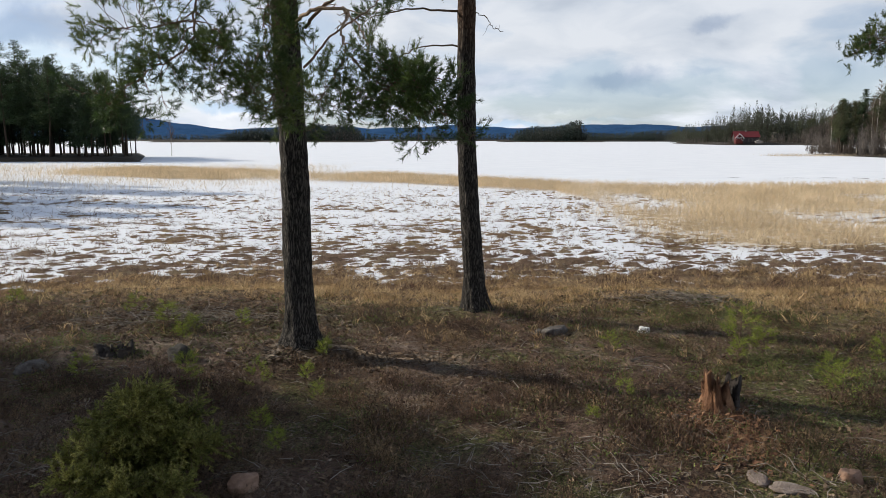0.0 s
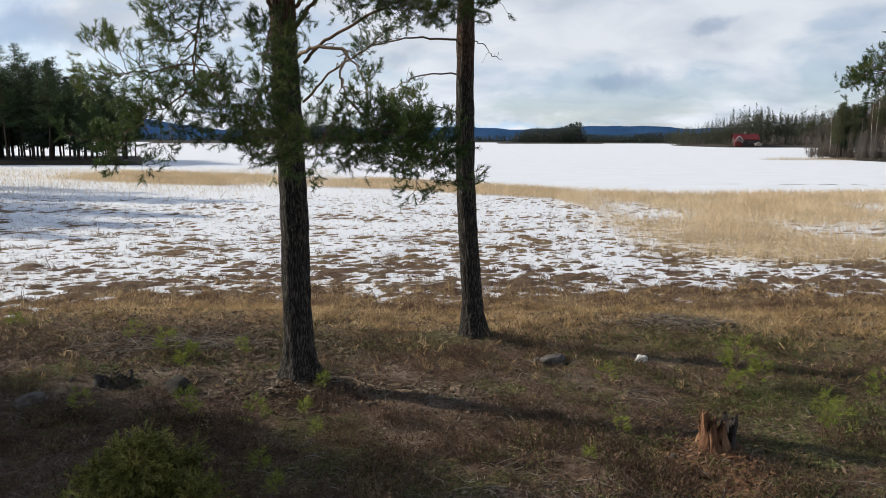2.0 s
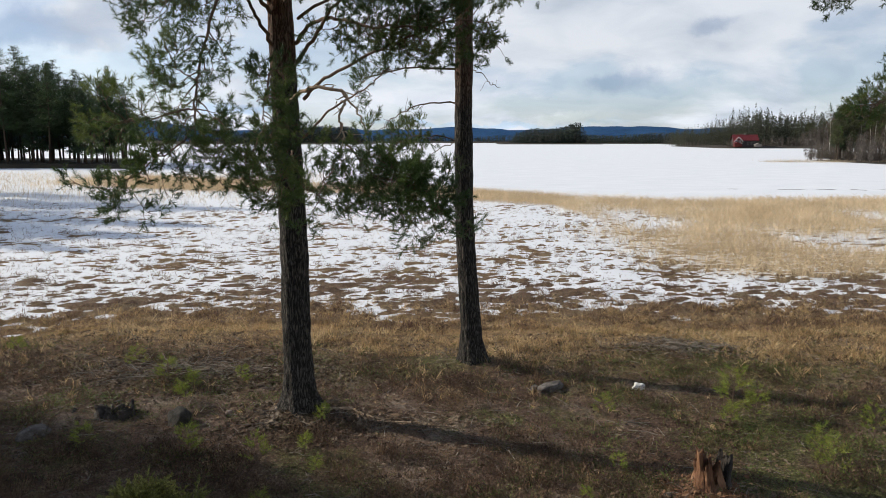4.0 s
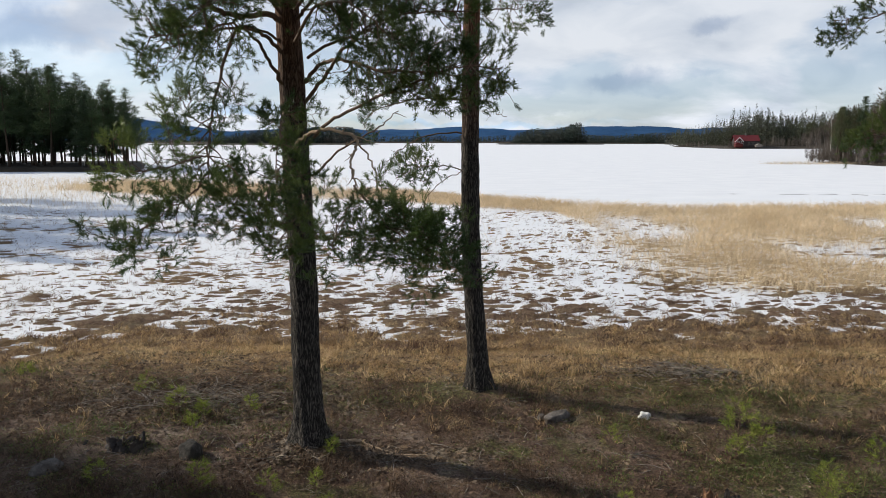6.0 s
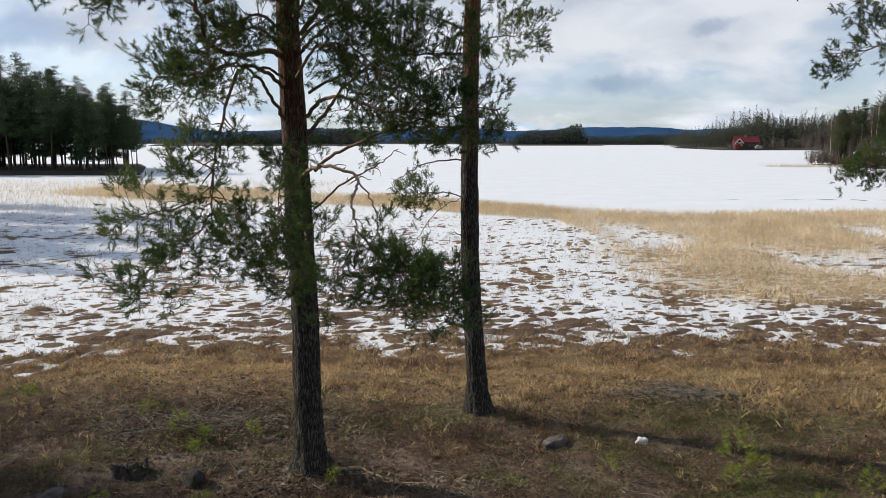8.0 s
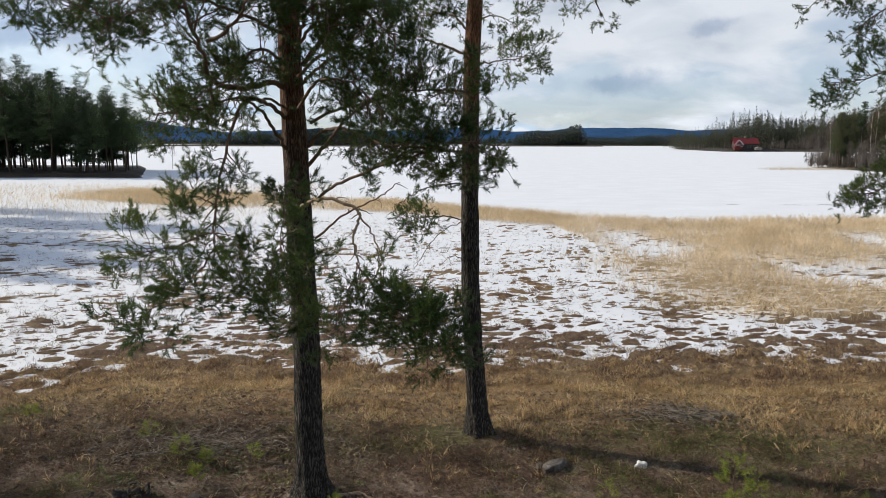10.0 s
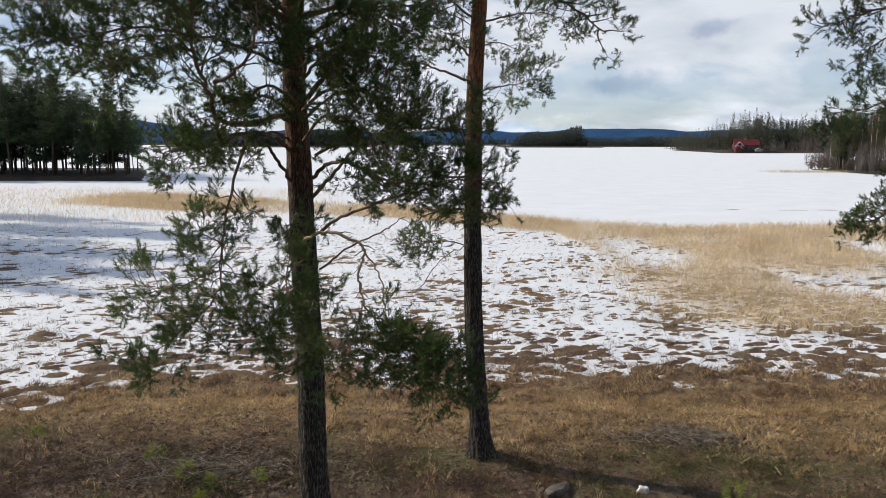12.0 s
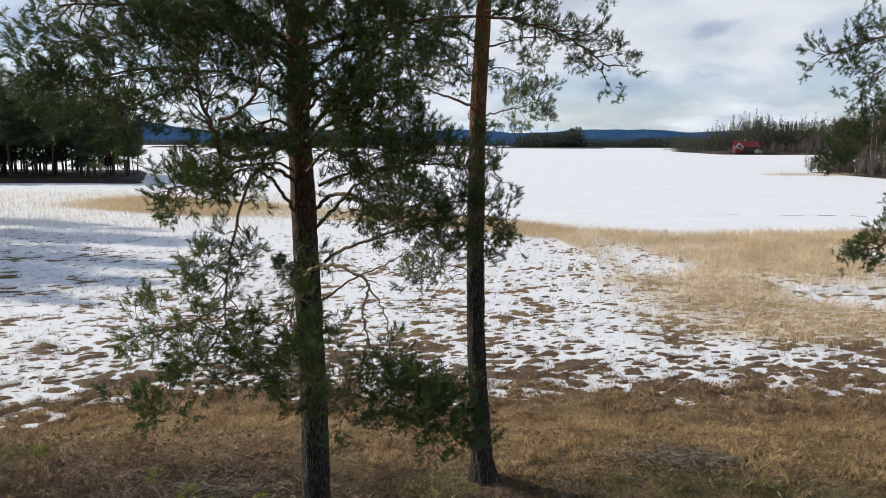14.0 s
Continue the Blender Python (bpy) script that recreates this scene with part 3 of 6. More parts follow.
def smooth_line(points, n, jitter=0.0):
    """A Catmull-Rom line through the points, with a little unevenness."""
    p = np.asarray(points, float)
    q = np.vstack([2 * p[0] - p[1], p, 2 * p[-1] - p[-2]])
    out = []
    for i in range(len(p) - 1):
        a, b, c, d = q[i], q[i + 1], q[i + 2], q[i + 3]
        for u in np.linspace(0, 1, n, endpoint=False):
            out.append(0.5 * (2 * b + (c - a) * u + (2 * a - 5 * b + 4 * c - d) * u * u + (3 * b - a - 3 * c + d) * u ** 3))
    out = np.array(out + [p[-1]])
    if jitter:
        out[1:] += RNG.normal(0, jitter, out[1:].shape)
    return out


def unit(v):
    return v / (np.linalg.norm(v) + 1e-9)


def shoot_template(count, needle, width, seed):
    """One shoot along +z, set round with needles that point forwards."""
    rng = np.random.default_rng(seed)
    vs, fs = [], []
    for i in range(count):
        u = (i + rng.random()) / count
        th = rng.random() * 6.283
        out = np.array([math.cos(th), math.sin(th), 0])
        lean = 0.40 + 0.5 * rng.random() + 0.35 * (1 - u)
        way = unit(out * math.sin(lean) + np.array([0, 0, math.cos(lean)]))
        side = unit(np.cross(way, rng.normal(size=3))) * width
        root = np.array([0, 0, u * 0.85 - 0.1])
        vs += [root - side, root + side, root + way * needle * (0.75 + 0.5 * rng.random())]
        fs.append((3 * i, 3 * i + 1, 3 * i + 2))
    return np.array(vs), np.array(fs)


SHOOTS = [shoot_template(38, 0.40, 0.023, s) for s in range(6)]
PLUMES = [shoot_template(22, 0.34, 0.060, s + 80) for s in range(4)]
THIN_SHOOTS = [shoot_template(20, 0.9, 0.028, s + 60) for s in range(4)]


def frames_along(dirs):
    """A turn for each direction that takes +z to it, with a random spin."""
    d = dirs / (np.linalg.norm(dirs, axis=1)[:, None] + 1e-9)
    ref = np.random.default_rng(len(d)).normal(size=d.shape)
    a = np.cross(d, ref)
    a /= np.linalg.norm(a, axis=1)[:, None] + 1e-9
    b = np.cross(d, a)
    return np.stack([a, b, d], 2)


def needles(shoots, templates=SHOOTS):
    """All shoots (place, way, size) as vertex and face arrays."""
    pos = np.array([s[0] for s in shoots])
    rot = frames_along(np.array([s[1] for s in shoots]))
    size = np.array([s[2] for s in shoots])
    vs, fs, n = [], [], 0
    k = len(templates)
    for j, (tv, tf) in enumerate(templates):
        sel = np.arange(j, len(pos), k)
        if not len(sel):
            continue
        v = np.einsum("nij,vj->nvi", rot[sel], tv) * size[sel][:, None, None] + pos[sel][:, None, :]
        f = tf[None] + (np.arange(len(sel)) * len(tv))[:, None, None] + n
        vs.append(v.reshape(-1, 3))
        fs.append(f.reshape(-1, 3))
        n += len(sel) * len(tv)
    return np.concatenate(vs), np.concatenate(fs)


UP = np.array([0, 0, 1.0])


def sprays(line, radius, wood, shoots, lo, density, length, droop, size, bare=0.0):
    """Side branches and twigs along a limb, ending in needle shoots."""
    seg = np.linalg.norm(np.diff(line, axis=0), axis=1)
    along = np.concatenate([[0], np.cumsum(seg)])
    total = along[-1]
    count = max(2, int(total * (1 - lo) * density * 1.65))
    for c in range(count):
        s = lo * total + (1 - lo) * total * (c + RNG.random()) / count
        k = min(len(line) - 2, int(np.searchsorted(along, s)) - 1)
        k = max(k, 0)
        at = line[k] + (line[k + 1] - line[k]) * ((s - along[k]) / (seg[k] + 1e-9))
        fwd = unit(line[k + 1] - line[k])
        side = unit(np.cross(fwd, RNG.normal(size=3)))
        way = unit(fwd * (0.5 + 0.4 * RNG.random()) + side + UP * RNG.normal(0.0, 0.25))
        long = length * (0.45 + 0.8 * RNG.random()) * (1.0 - 0.35 * s / total)
        twig_line, pos, d = [at], at, way
        steps = 6
        for j in range(steps):
            d = unit(d + RNG.normal(0, 0.22, 3) - UP * droop * (0.5 if j < 4 else -0.9))
            pos = pos + d * long / steps
            twig_line.append(pos)
        tl = np.array(twig_line)
        r0 = max(0.003, radius * 0.30)
        wood.add(*tube(tl, np.linspace(r0 * 0.8, 0.0020, len(tl)), 3))
        if RNG.random() < bare:
            continue
        for j in range(4, steps + 1):
            for _ in range(2 if j < steps else 4):
                out = unit(np.cross(d, RNG.normal(size=3)))
                w = unit((tl[j] - tl[j - 1]) / (long / steps) * 0.7 + out * 0.8 + UP * (0.25 - droop * 0.3))
                tip = tl[j] + w * (0.03 + 0.10 * RNG.random())
                if RNG.random() < 0.5:
                    wood.add(*tube(np.array([tl[j], (tl[j] + tip) / 2 + RNG.normal(0, 0.01, 3), tip]), (0.0028, 0.0022, 0.0016), 3))
                for _ in range(2):
                    shoots.append((tip + RNG.normal(0, 0.018, 3), unit(w + UP * 0.45 + RNG.normal(0, 0.45, 3)), 1.1 * size * (0.7 + 0.5 * RNG.random())))


def pine_trunk(tree, axis, radii, name="trunk", sides=72, rows=24):
    """A trunk with root flare and furrowed bark plates."""
    p = smooth_line(axis, rows)
    zs = p[:, 2] - p[0, 2]
    r = np.interp(zs, [a for a, _ in radii], [b for _, b in radii])
    v, f = tube(p, np.ones(len(p)), sides)
    n = len(p)
    th = np.tile(np.linspace(0, 2 * np.pi, sides, endpoint=False), n)
    z = np.repeat(zs, sides)
    centre = np.repeat(p, sides, 0)
    out = v - centre
    rr = np.repeat(r, sides)
    flare = np.exp(-z / 0.18) * (0.50 + 0.5 * np.clip(np.sin(th * 5 + 0.8), 0, 1) + 0.25 * np.clip(np.sin(th * 3 + 2.2), 0, 1))
    x, y = np.cos(th) * rr, np.sin(th) * rr
    rough = np.array([noise.voronoi((a * 24, b * 24, c * 4.5))[0][0] for a, b, c in zip(x, y, z)])
    deep = np.array([noise.noise((a * 8, b * 8, c * 2.2)) for a, b, c in zip(x, y, z)])
    fade = np.interp(z, [0, 3.2, 5.0], [1.0, 0.8, 0.25])
    rr = rr * (1 + flare) + fade * (0.022 * (0.35 - np.clip(rough, 0, 0.7)) + 0.010 * deep)
    ob = solid(name, centre + out * rr[:, None], f, BARK, tree, smooth=True)
    return ob, p


def thing(name, label, category, group=""):
    return tagged(new(name), label, category, group)


def near_pine(label, axis, radii, limbs, top_from, top_to, reach, seed, group):
    """A Scots pine: furrowed trunk, its own limbs, and a crown of whorls above them."""
    global RNG
    RNG = np.random.default_rng(seed)
    tree = thing("pine_tree", label, "tree", group)
    _, line = pine_trunk(tree, axis, radii)
    for pts, r0, lo, density, length, droop, dead in limbs:
        pl = smooth_line(pts, 6, 0.008)
        wood, shoots = Heap(), []
        wood.add(*tube(pl, np.linspace(r0 * 0.60, max(0.0035, r0 * 0.15), len(pl)), 9))
        if density:
            sprays(pl, r0, wood, shoots, lo, density, length, droop, 0.088)
        else:
            sprays(pl, r0, wood, shoots, 0.35, 5, 0.22, droop, 0.08, bare=1.0)
        v, f = wood.arrays()
        ob = solid("branch", v, f, DEADWOOD if dead else BRANCH, tree, "bare pale dead branch" if dead else "", smooth=True)
        if shoots:
            tagged(solid("needles", *needles(shoots), NEEDLE, ob), kind="stuff")
    z = top_from
    while z < top_to:
        c = np.array([np.interp(z, line[:, 2], line[:, i]) for i in range(3)])
        u = (z - top_from) / (top_to - top_from)
        a0 = RNG.random() * 6.28
        for k in range(4):
            a = a0 + k * 1.57 + RNG.normal(0, 0.3)
            lng = reach * (1 - 0.75 * u) * (0.7 + 0.5 * RNG.random())
            way = np.array([math.cos(a), math.sin(a), 0.25 + 0.3 * u])
            pts = [c, c + way * lng * 0.35 + UP * 0.05, c + way * lng * 0.7 - UP * 0.04, c + way * lng + UP * 0.06]
            pl = smooth_line(pts, 4, 0.015)
            wood, shoots = Heap(), []
            wood.add(*tube(pl, np.linspace(0.035 * (1 - 0.6 * u), 0.006, len(pl)), 6))
            hi = z > 7.2
            sprays(pl, 0.03, wood, shoots, 0.25, 3 if hi else 8, 0.6, 0.05, 0.17 if hi else 0.105)
            v, f = wood.arrays()
            ob = solid("branch", v, f, BRANCH, tree, smooth=True)
            tagged(solid("needles", *needles(shoots), NEEDLE, ob), kind="stuff")
        z += 0.45
    return tree


def conifer(name, h, kind, seed, label, group, material):
    """A middle-distance conifer: a tapered trunk, and whorls of branches that carry clumps."""
    rng = np.random.default_rng(seed)
    tree = thing(name, label, "tree", group)
    bend = rng.normal(0, 0.012 * h, 2)
    zs = np.linspace(0, h * 0.98, 9)
    line = np.stack([bend[0] * np.sin(zs / h * 2), bend[1] * np.sin(zs / h * 2.4), zs], 1)
    r0 = h * (0.011 if kind == "pine" else 0.012)
    v, f = tube(line, np.linspace(r0, 0.02, 9), 8)
    solid("trunk", v, f, BARK_FAR, tree, smooth=True)
    wood, tri = Heap(), []
    start = {"pine": 0.28, "spruce": 0.16}[kind]
    z = h * (start + 0.08 * rng.random())
    while z < h * 0.99:
        u = (z / h - start) / (1 - start)
        if kind == "pine":
            reach = h * 0.27 * (0.50 + 0.6 * math.sin(min(1, u * 1.05) * math.pi) ** 0.7 * 0.8) * (1.0 - 0.86 * u) * (0.7 + 0.5 * rng.random())
        else:
            reach = h * 0.17 * (1 - u) ** 0.85 + 0.12
        c = np.array([np.interp(z, zs, line[:, 0]), np.interp(z, zs, line[:, 1]), z])
        for k in range(rng.integers(4, 7)):
            if rng.random() < (0.12 if kind == "spruce" else 0.22):
                continue
            a = rng.random() * 6.283
            lng = reach * (0.55 + 0.6 * rng.random())
            rise = (0.25 if kind == "pine" else -0.30) + 0.5 * u + rng.normal(0, 0.1)
            way = np.array([math.cos(a), math.sin(a), rise])
            tip = c + way * lng
            wood.add(*tube(np.array([c, (c + tip) / 2 - UP * 0.05 * lng, tip]), (0.03, 0.02, 0.008), 3))
            m = max(3, int(lng * (7 if kind == "pine" else 9)))
            for j in range(m):
                s = 0.25 + 0.78 * (j + rng.random()) / m
                at = c + way * lng * s + rng.normal(0, 0.10 * (1 if kind == "pine" else 0.8), 3) * (0.6 + lng * 0.35)
                tri.append((at, way))
        z += h * (0.030 if kind == "pine" else 0.026) * (0.7 + 0.6 * rng.random())
    at = np.array([t[0] for t in tri])
    n = len(at)
    per = 15
    size = (0.100 if kind == "pine" else 0.14) * (0.7 + 0.6 * rng.random((n, per, 1, 1))) * (h / 14) ** 0.5
    corner = rng.normal(size=(n, per, 3, 3)) * np.array([1, 1, 0.5]) * size * 0.9
    mid = at[:, None, None, :] + rng.normal(size=(n, per, 1, 3)) * np.array([0.24, 0.24, 0.085])
    tv = (mid + corner * 0.75).reshape(-1, 3)
    wood.add(tv, np.arange(len(tv)).reshape(-1, 3))
    v, f = wood.arrays()
    crown = solid("crown", v, f, BARK_FAR, tree)
    crown.data.materials.append(material)
    crown.data.polygons.foreach_set("material_index", np.concatenate([np.full(len(a), int(a.shape[1] == 3), dtype=np.int32) for a in f]))
    return tree


def birch(h, seed, label, group):
    """A leafless birch: pale trunk, rising limbs and a haze of fine twigs."""
    rng = np.random.default_rng(seed)
    tree = thing("birch_tree", label, "tree", group)
    zs = np.linspace(0, h * 0.97, 9)
    line = np.stack([0.02 * h * np.sin(zs / h * 3 + seed), 0.015 * h * np.cos(zs / h * 2.5 + seed), zs], 1)
    v, f = tube(line, np.linspace(h * 0.0085, 0.015, 9), 8)
    solid("trunk", v, f, BIRCH, tree, smooth=True)
    wood = Heap()
    for k in range(46):
        z = h * (0.25 + 0.72 * rng.random())
        c = np.array([np.interp(z, zs, line[:, 0]), np.interp(z, zs, line[:, 1]), z])
        a = rng.random() * 6.283
        lng = h * 0.22 * (1.15 - z / h) * (0.6 + 0.7 * rng.random())
        way = np.array([math.cos(a) * 0.7, math.sin(a) * 0.7, 0.9])
        tip = c + way * lng
        wood.add(*tube(np.array([c, (c + tip) / 2 + rng.normal(0, 0.05, 3), tip]), (0.03, 0.018, 0.006), 3))
        for j in range(11):
            s = 0.3 + 0.7 * rng.random()
            b = c + way * lng * s
            e = b + unit(way + rng.normal(0, 0.7, 3)) * lng * (0.25 + 0.35 * rng.random())
            wood.add(*tube(np.array([b, (b + e) / 2, e - UP * 0.06 * lng]), (0.012, 0.008, 0.004), 3))
    v, f = wood.arrays()
    solid("crown", v, f, BIRCH_TWIG, tree)
    return tree


def woods(name, spots, low, high, seed, label, material=None, kind="spruce", per=110, fine=0.034, stem=None):
    """Far woods: many rough trees as one mass."""
    rng = np.random.default_rng(seed)
    spots = np.asarray(spots, float)
    n = len(spots)
    h = low + (high - low) * rng.random(n) ** 1.4
    e = (spots[:, 0] - spots[:, 0].min()) / (np.ptp(spots[:, 0]) + 1e-6)
    h = h * (0.5 + 0.5 * np.clip(np.minimum(e, 1 - e) * 9, 0, 1)) * (0.72 + 0.5 * vnoise(spots[:, 0] / 22, spots[:, 1] / 60, seed, 2))
    u = rng.random((n, per))
    if kind == "spruce":
        u = u ** 1.35
        pointed, thin, foot, tall = (1 - u) ** 0.8 + 0.04, 0.18, 0.04, 0.7
    elif kind == "pine":
        u = u ** 0.7
        pointed, thin, foot, tall = np.sin(np.clip(u * 0.92 + 0.12, 0, 1) * np.pi) ** 0.6 + 0.05, 0.15, 0.22, 0.9
    else:
        pointed, thin, foot, tall = np.sin(np.clip(u * 0.9 + 0.1, 0, 1) * np.pi) ** 0.7 + 0.1, 0.14, 0.10, 1.5
    rad = h[:, None] * thin * pointed * np.sqrt(rng.random((n, per))) * (0.75 + 0.5 * rng.random((n, 1)))
    a = rng.random((n, per)) * 6.283
    c = np.stack([spots[:, None, 0] + rad * np.cos(a), spots[:, None, 1] + rad * np.sin(a), spots[:, None, 2] + h[:, None] * (foot + (1 - foot) * u)], 2)
    size = h[:, None, None, None] * fine * (0.6 + 0.8 * rng.random((n, per, 1, 1))) * (1.15 - 0.55 * u)[:, :, None, None]
    wide = 0.8 if kind != "birch" else 0.55
    v = (c[:, :, None, :] + rng.normal(size=(n, per, 3, 3)) * size * np.array([wide, wide, tall])).reshape(-1, 3)
    trunk = np.stack([spots + np.array([0, 0, -0.5]), spots + np.stack([h * 0.009, 0 * h, 0 * h - 0.5], 1), spots + np.stack([0 * h, 0 * h, h * 0.9], 1)], 1).reshape(-1, 3)
    faces = np.arange(len(v) + len(trunk)).reshape(-1, 3)
    ob = solid(name, np.concatenate([v, trunk]), faces, material or FAR_WOOD)
    ob.data.materials.append(stem or (BIRCH if kind == "birch" else BARK_FAR))
    slot = np.zeros(len(ob.data.polygons), dtype=np.int32)
    slot[-n:] = 1
    ob.data.polygons.foreach_set("material_index", slot)
    return tagged(ob, label, "woods", kind="stuff")


def scatter(x0, x1, y0, y1, n, seed, z=0.4):
    rng = np.random.default_rng(seed)
    return np.stack([x0 + (x1 - x0) * rng.random(n), y0 + (y1 - y0) * rng.random(n), np.full(n, z)], 1)


def along(points, width, n, seed, z=0.4):
    """Places along a line of shore."""
    rng = np.random.default_rng(seed)
    p = np.asarray(points, float)
    s = rng.random(n) * (len(p) - 1)
    k = np.minimum(s.astype(int), len(p) - 2)
    q = p[k] + (p[k + 1] - p[k]) * (s - k)[:, None]
    q = q + np.stack([rng.normal(0, 2, n), rng.random(n) * width], 1)
    return np.column_stack([q, np.full(n, z)])


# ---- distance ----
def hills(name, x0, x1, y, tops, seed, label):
    """A ridge of wooded hills with a rounded back, in the haze-blue colour."""
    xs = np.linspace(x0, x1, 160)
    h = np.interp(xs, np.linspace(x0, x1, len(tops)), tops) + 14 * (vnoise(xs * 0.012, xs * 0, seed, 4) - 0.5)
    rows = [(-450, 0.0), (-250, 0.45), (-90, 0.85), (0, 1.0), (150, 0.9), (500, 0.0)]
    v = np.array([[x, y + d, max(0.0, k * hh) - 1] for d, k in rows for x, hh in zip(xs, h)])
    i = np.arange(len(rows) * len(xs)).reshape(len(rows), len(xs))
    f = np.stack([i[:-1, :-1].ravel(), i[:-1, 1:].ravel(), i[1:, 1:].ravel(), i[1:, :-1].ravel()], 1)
    return tagged(solid(name, v, f, HAZY_HILL, smooth=True), label, "hills", kind="structure")


hills("backdrop", -2600, 2800, 3600, (60, 90, 105, 112, 100, 108, 78, 52, 58, 66, 56, 60, 72, 58, 62, 74, 76, 62, 70, 64, 48, 40, 44, 50, 40, 40), 3, "wooded hills coloured blue with haze far beyond the lake")
bank("shore_far", -1800, 1900, 1560, 1750, 3.0, "far shore of the lake")
woods("far_woods_across", along([(-1500, 1580), (0, 1570), (1500, 1580)], 60, 3600, 1, 2.0), 10, 18, 1, "dark conifer woods along the far shore", per=20, fine=0.095)
bank("shore_mid", -330, -100, 800, 960, 1.6, "wooded shore of a promontory across the lake")
woods("promontory_woods", along([(-262, 830), (-190, 826), (-112, 835)], 60, 700, 2, 1.4), 11, 20, 2, "dark conifer woods on a promontory", per=60, fine=0.055)
woods("promontory_birches", along([(-150, 828), (-112, 832)], 10, 40, 22, 1.2), 8, 14, 22, "bare brown birches on a promontory", FAR_BROWN, "birch", per=90, fine=0.035)
bank("island_shore", 44, 165, 880, 1010, 1.4, "low shore of a small island")
woods("island_woods", along([(62, 908), (105, 903), (148, 912)], 70, 420, 3, 1.2), 13, 25, 3, "dense conifers on a small island", per=70, fine=0.05)
bank("shore_behind_island", 120, 520, 1050, 1180, 1.4, "shore behind the island")
woods("woods_behind_island", along([(150, 1082), (300, 1075), (480, 1080)], 60, 900, 4, 1.2), 11, 18, 4, "dark conifer woods behind the island", per=50, fine=0.06)

# ---- the shore with the red house ----
bank("shore_house", 127, 700, 386, 556, 1.2, "wooded shore with a red house", 0.11)
bank("shore_house_far", 150, 700, 545, 760, 1.2, "wooded shore beyond the red house", 0.30)
woods("house_spruces", np.vstack([along([(176, 500), (230, 470), (420, 440)], 60, 330, 5, 1.2), along([(172, 530), (260, 500), (420, 480)], 70, 150, 6, 3.0)]), 18, 25, 5, "tall dark spruces behind the red house", HAZY_WOOD, per=340, fine=0.018)
woods("house_pines", np.vstack([along([(158, 535), (172, 480), (190, 440), (260, 430), (420, 425)], 30, 420, 7, 1.2), along([(148, 540), (152, 500), (160, 450)], 12, 60, 8, 1.0)]), 9, 21, 7, "olive green pines round the red house", FAR_OLIVE, "pine", per=320, fine=0.018)
woods("house_birches", np.vstack([along([(182, 414), (194, 413), (206, 413)], 8, 80, 9, 1.0), along([(230, 420), (300, 418), (420, 412)], 40, 120, 10, 1.2)]), 12, 22, 9, "bare pale-stemmed birches behind the red house", FAR_BROWN, "birch", per=260, fine=0.020)
woods("house_wood_edge", np.vstack([along([(140, 500), (150, 472), (163, 445)], 30, 150, 61, 1.0), along([(163, 445), (185, 428), (260, 422), (420, 420)], 45, 400, 62, 1.0)]), 14, 20, 63, "dense dark conifers behind the red house", HAZY_WOOD, per=340, fine=0.018)
woods("shore_bushes", np.vstack([along([(143, 528), (136, 440)], 6, 50, 11, 0.6), along([(136, 430), (140, 398), (134, 392)], 4, 26, 12, 0.8), along([(136, 396), (180, 396), (330, 398)], 6, 260, 13, 0.5)]), 2, 6, 11, "bare brown bushes along the house shore", FAR_BROWN, "birch", per=120, fine=0.038)

# ---- the wooded points near the lake's edge ----
bank("shore_point", -140, -37.5, 93, 130, 0.5, "dark wooded point of land in the lake", -0.40)
bank("shore_birches", 61.5, 190, 137, 230, 0.12, "shore with birches and conifers", 0.455)
bank("shore_birches_near", 61.5, 190, 113, 144, 0.12, "low shore below birches and conifers")


def forest(makers, spots, seed, fall=lambda x, y: 1.0):
    """Copies of a few trees, turned and scaled."""
    rng = np.random.default_rng(seed)
    for i, (x, y, z) in enumerate(spots):
        src = makers[rng.integers(len(makers))]
        k = (0.72 + 0.38 * rng.random()) * fall(x, y)
        c = copy_thing(src, pose(x, y, z, 0, 0, rng.random() * 360))
        c.scale = (k, k, k)


def place(tree, x, y, z, k=1.0, turn=0.0):
    tree.matrix_basis = pose(x, y, z, 0, 0, turn) @ Matrix.Scale(k, 4)
    return tree


POINT = "pines on the point of land"
p1 = place(conifer("pine_tree", 14.5, "pine", 101, "dark Scots pine with bare lower trunk on a wooded point", POINT, NEEDLE_FAR), -62, 100, 0.5)
p2 = place(conifer("pine_tree", 13.0, "pine", 102, "dark Scots pine with bare lower trunk on a wooded point", POINT, NEEDLE_FAR), -55, 104, 0.5)
p3 = place(conifer("pine_tree", 15.5, "pine", 103, "tall dark Scots pine with bare lower trunk on a wooded point", POINT, NEEDLE_FAR), -69, 105, 0.5)
s1 = place(conifer("spruce_tree", 14.0, "spruce", 104, "dark spruce among pines on a point of land", POINT, NEEDLE_SPRUCE), -59, 112, 0.5)
rngp = np.random.default_rng(9)
spots = []
for i in range(130):
    y = 97 + 26 * rngp.random()
    x = -0.408 * (y - 1.2) - 1.5 - 44 * rngp.random() ** 1.2
    spots.append((x, y, 0.5))
forest([p1, p2, p3, p1, p2, s1, p3, s1], spots, 11, lambda x, y: 0.60 + 0.40 * min(1.0, (-0.408 * (y - 1.2) - x) / 16))

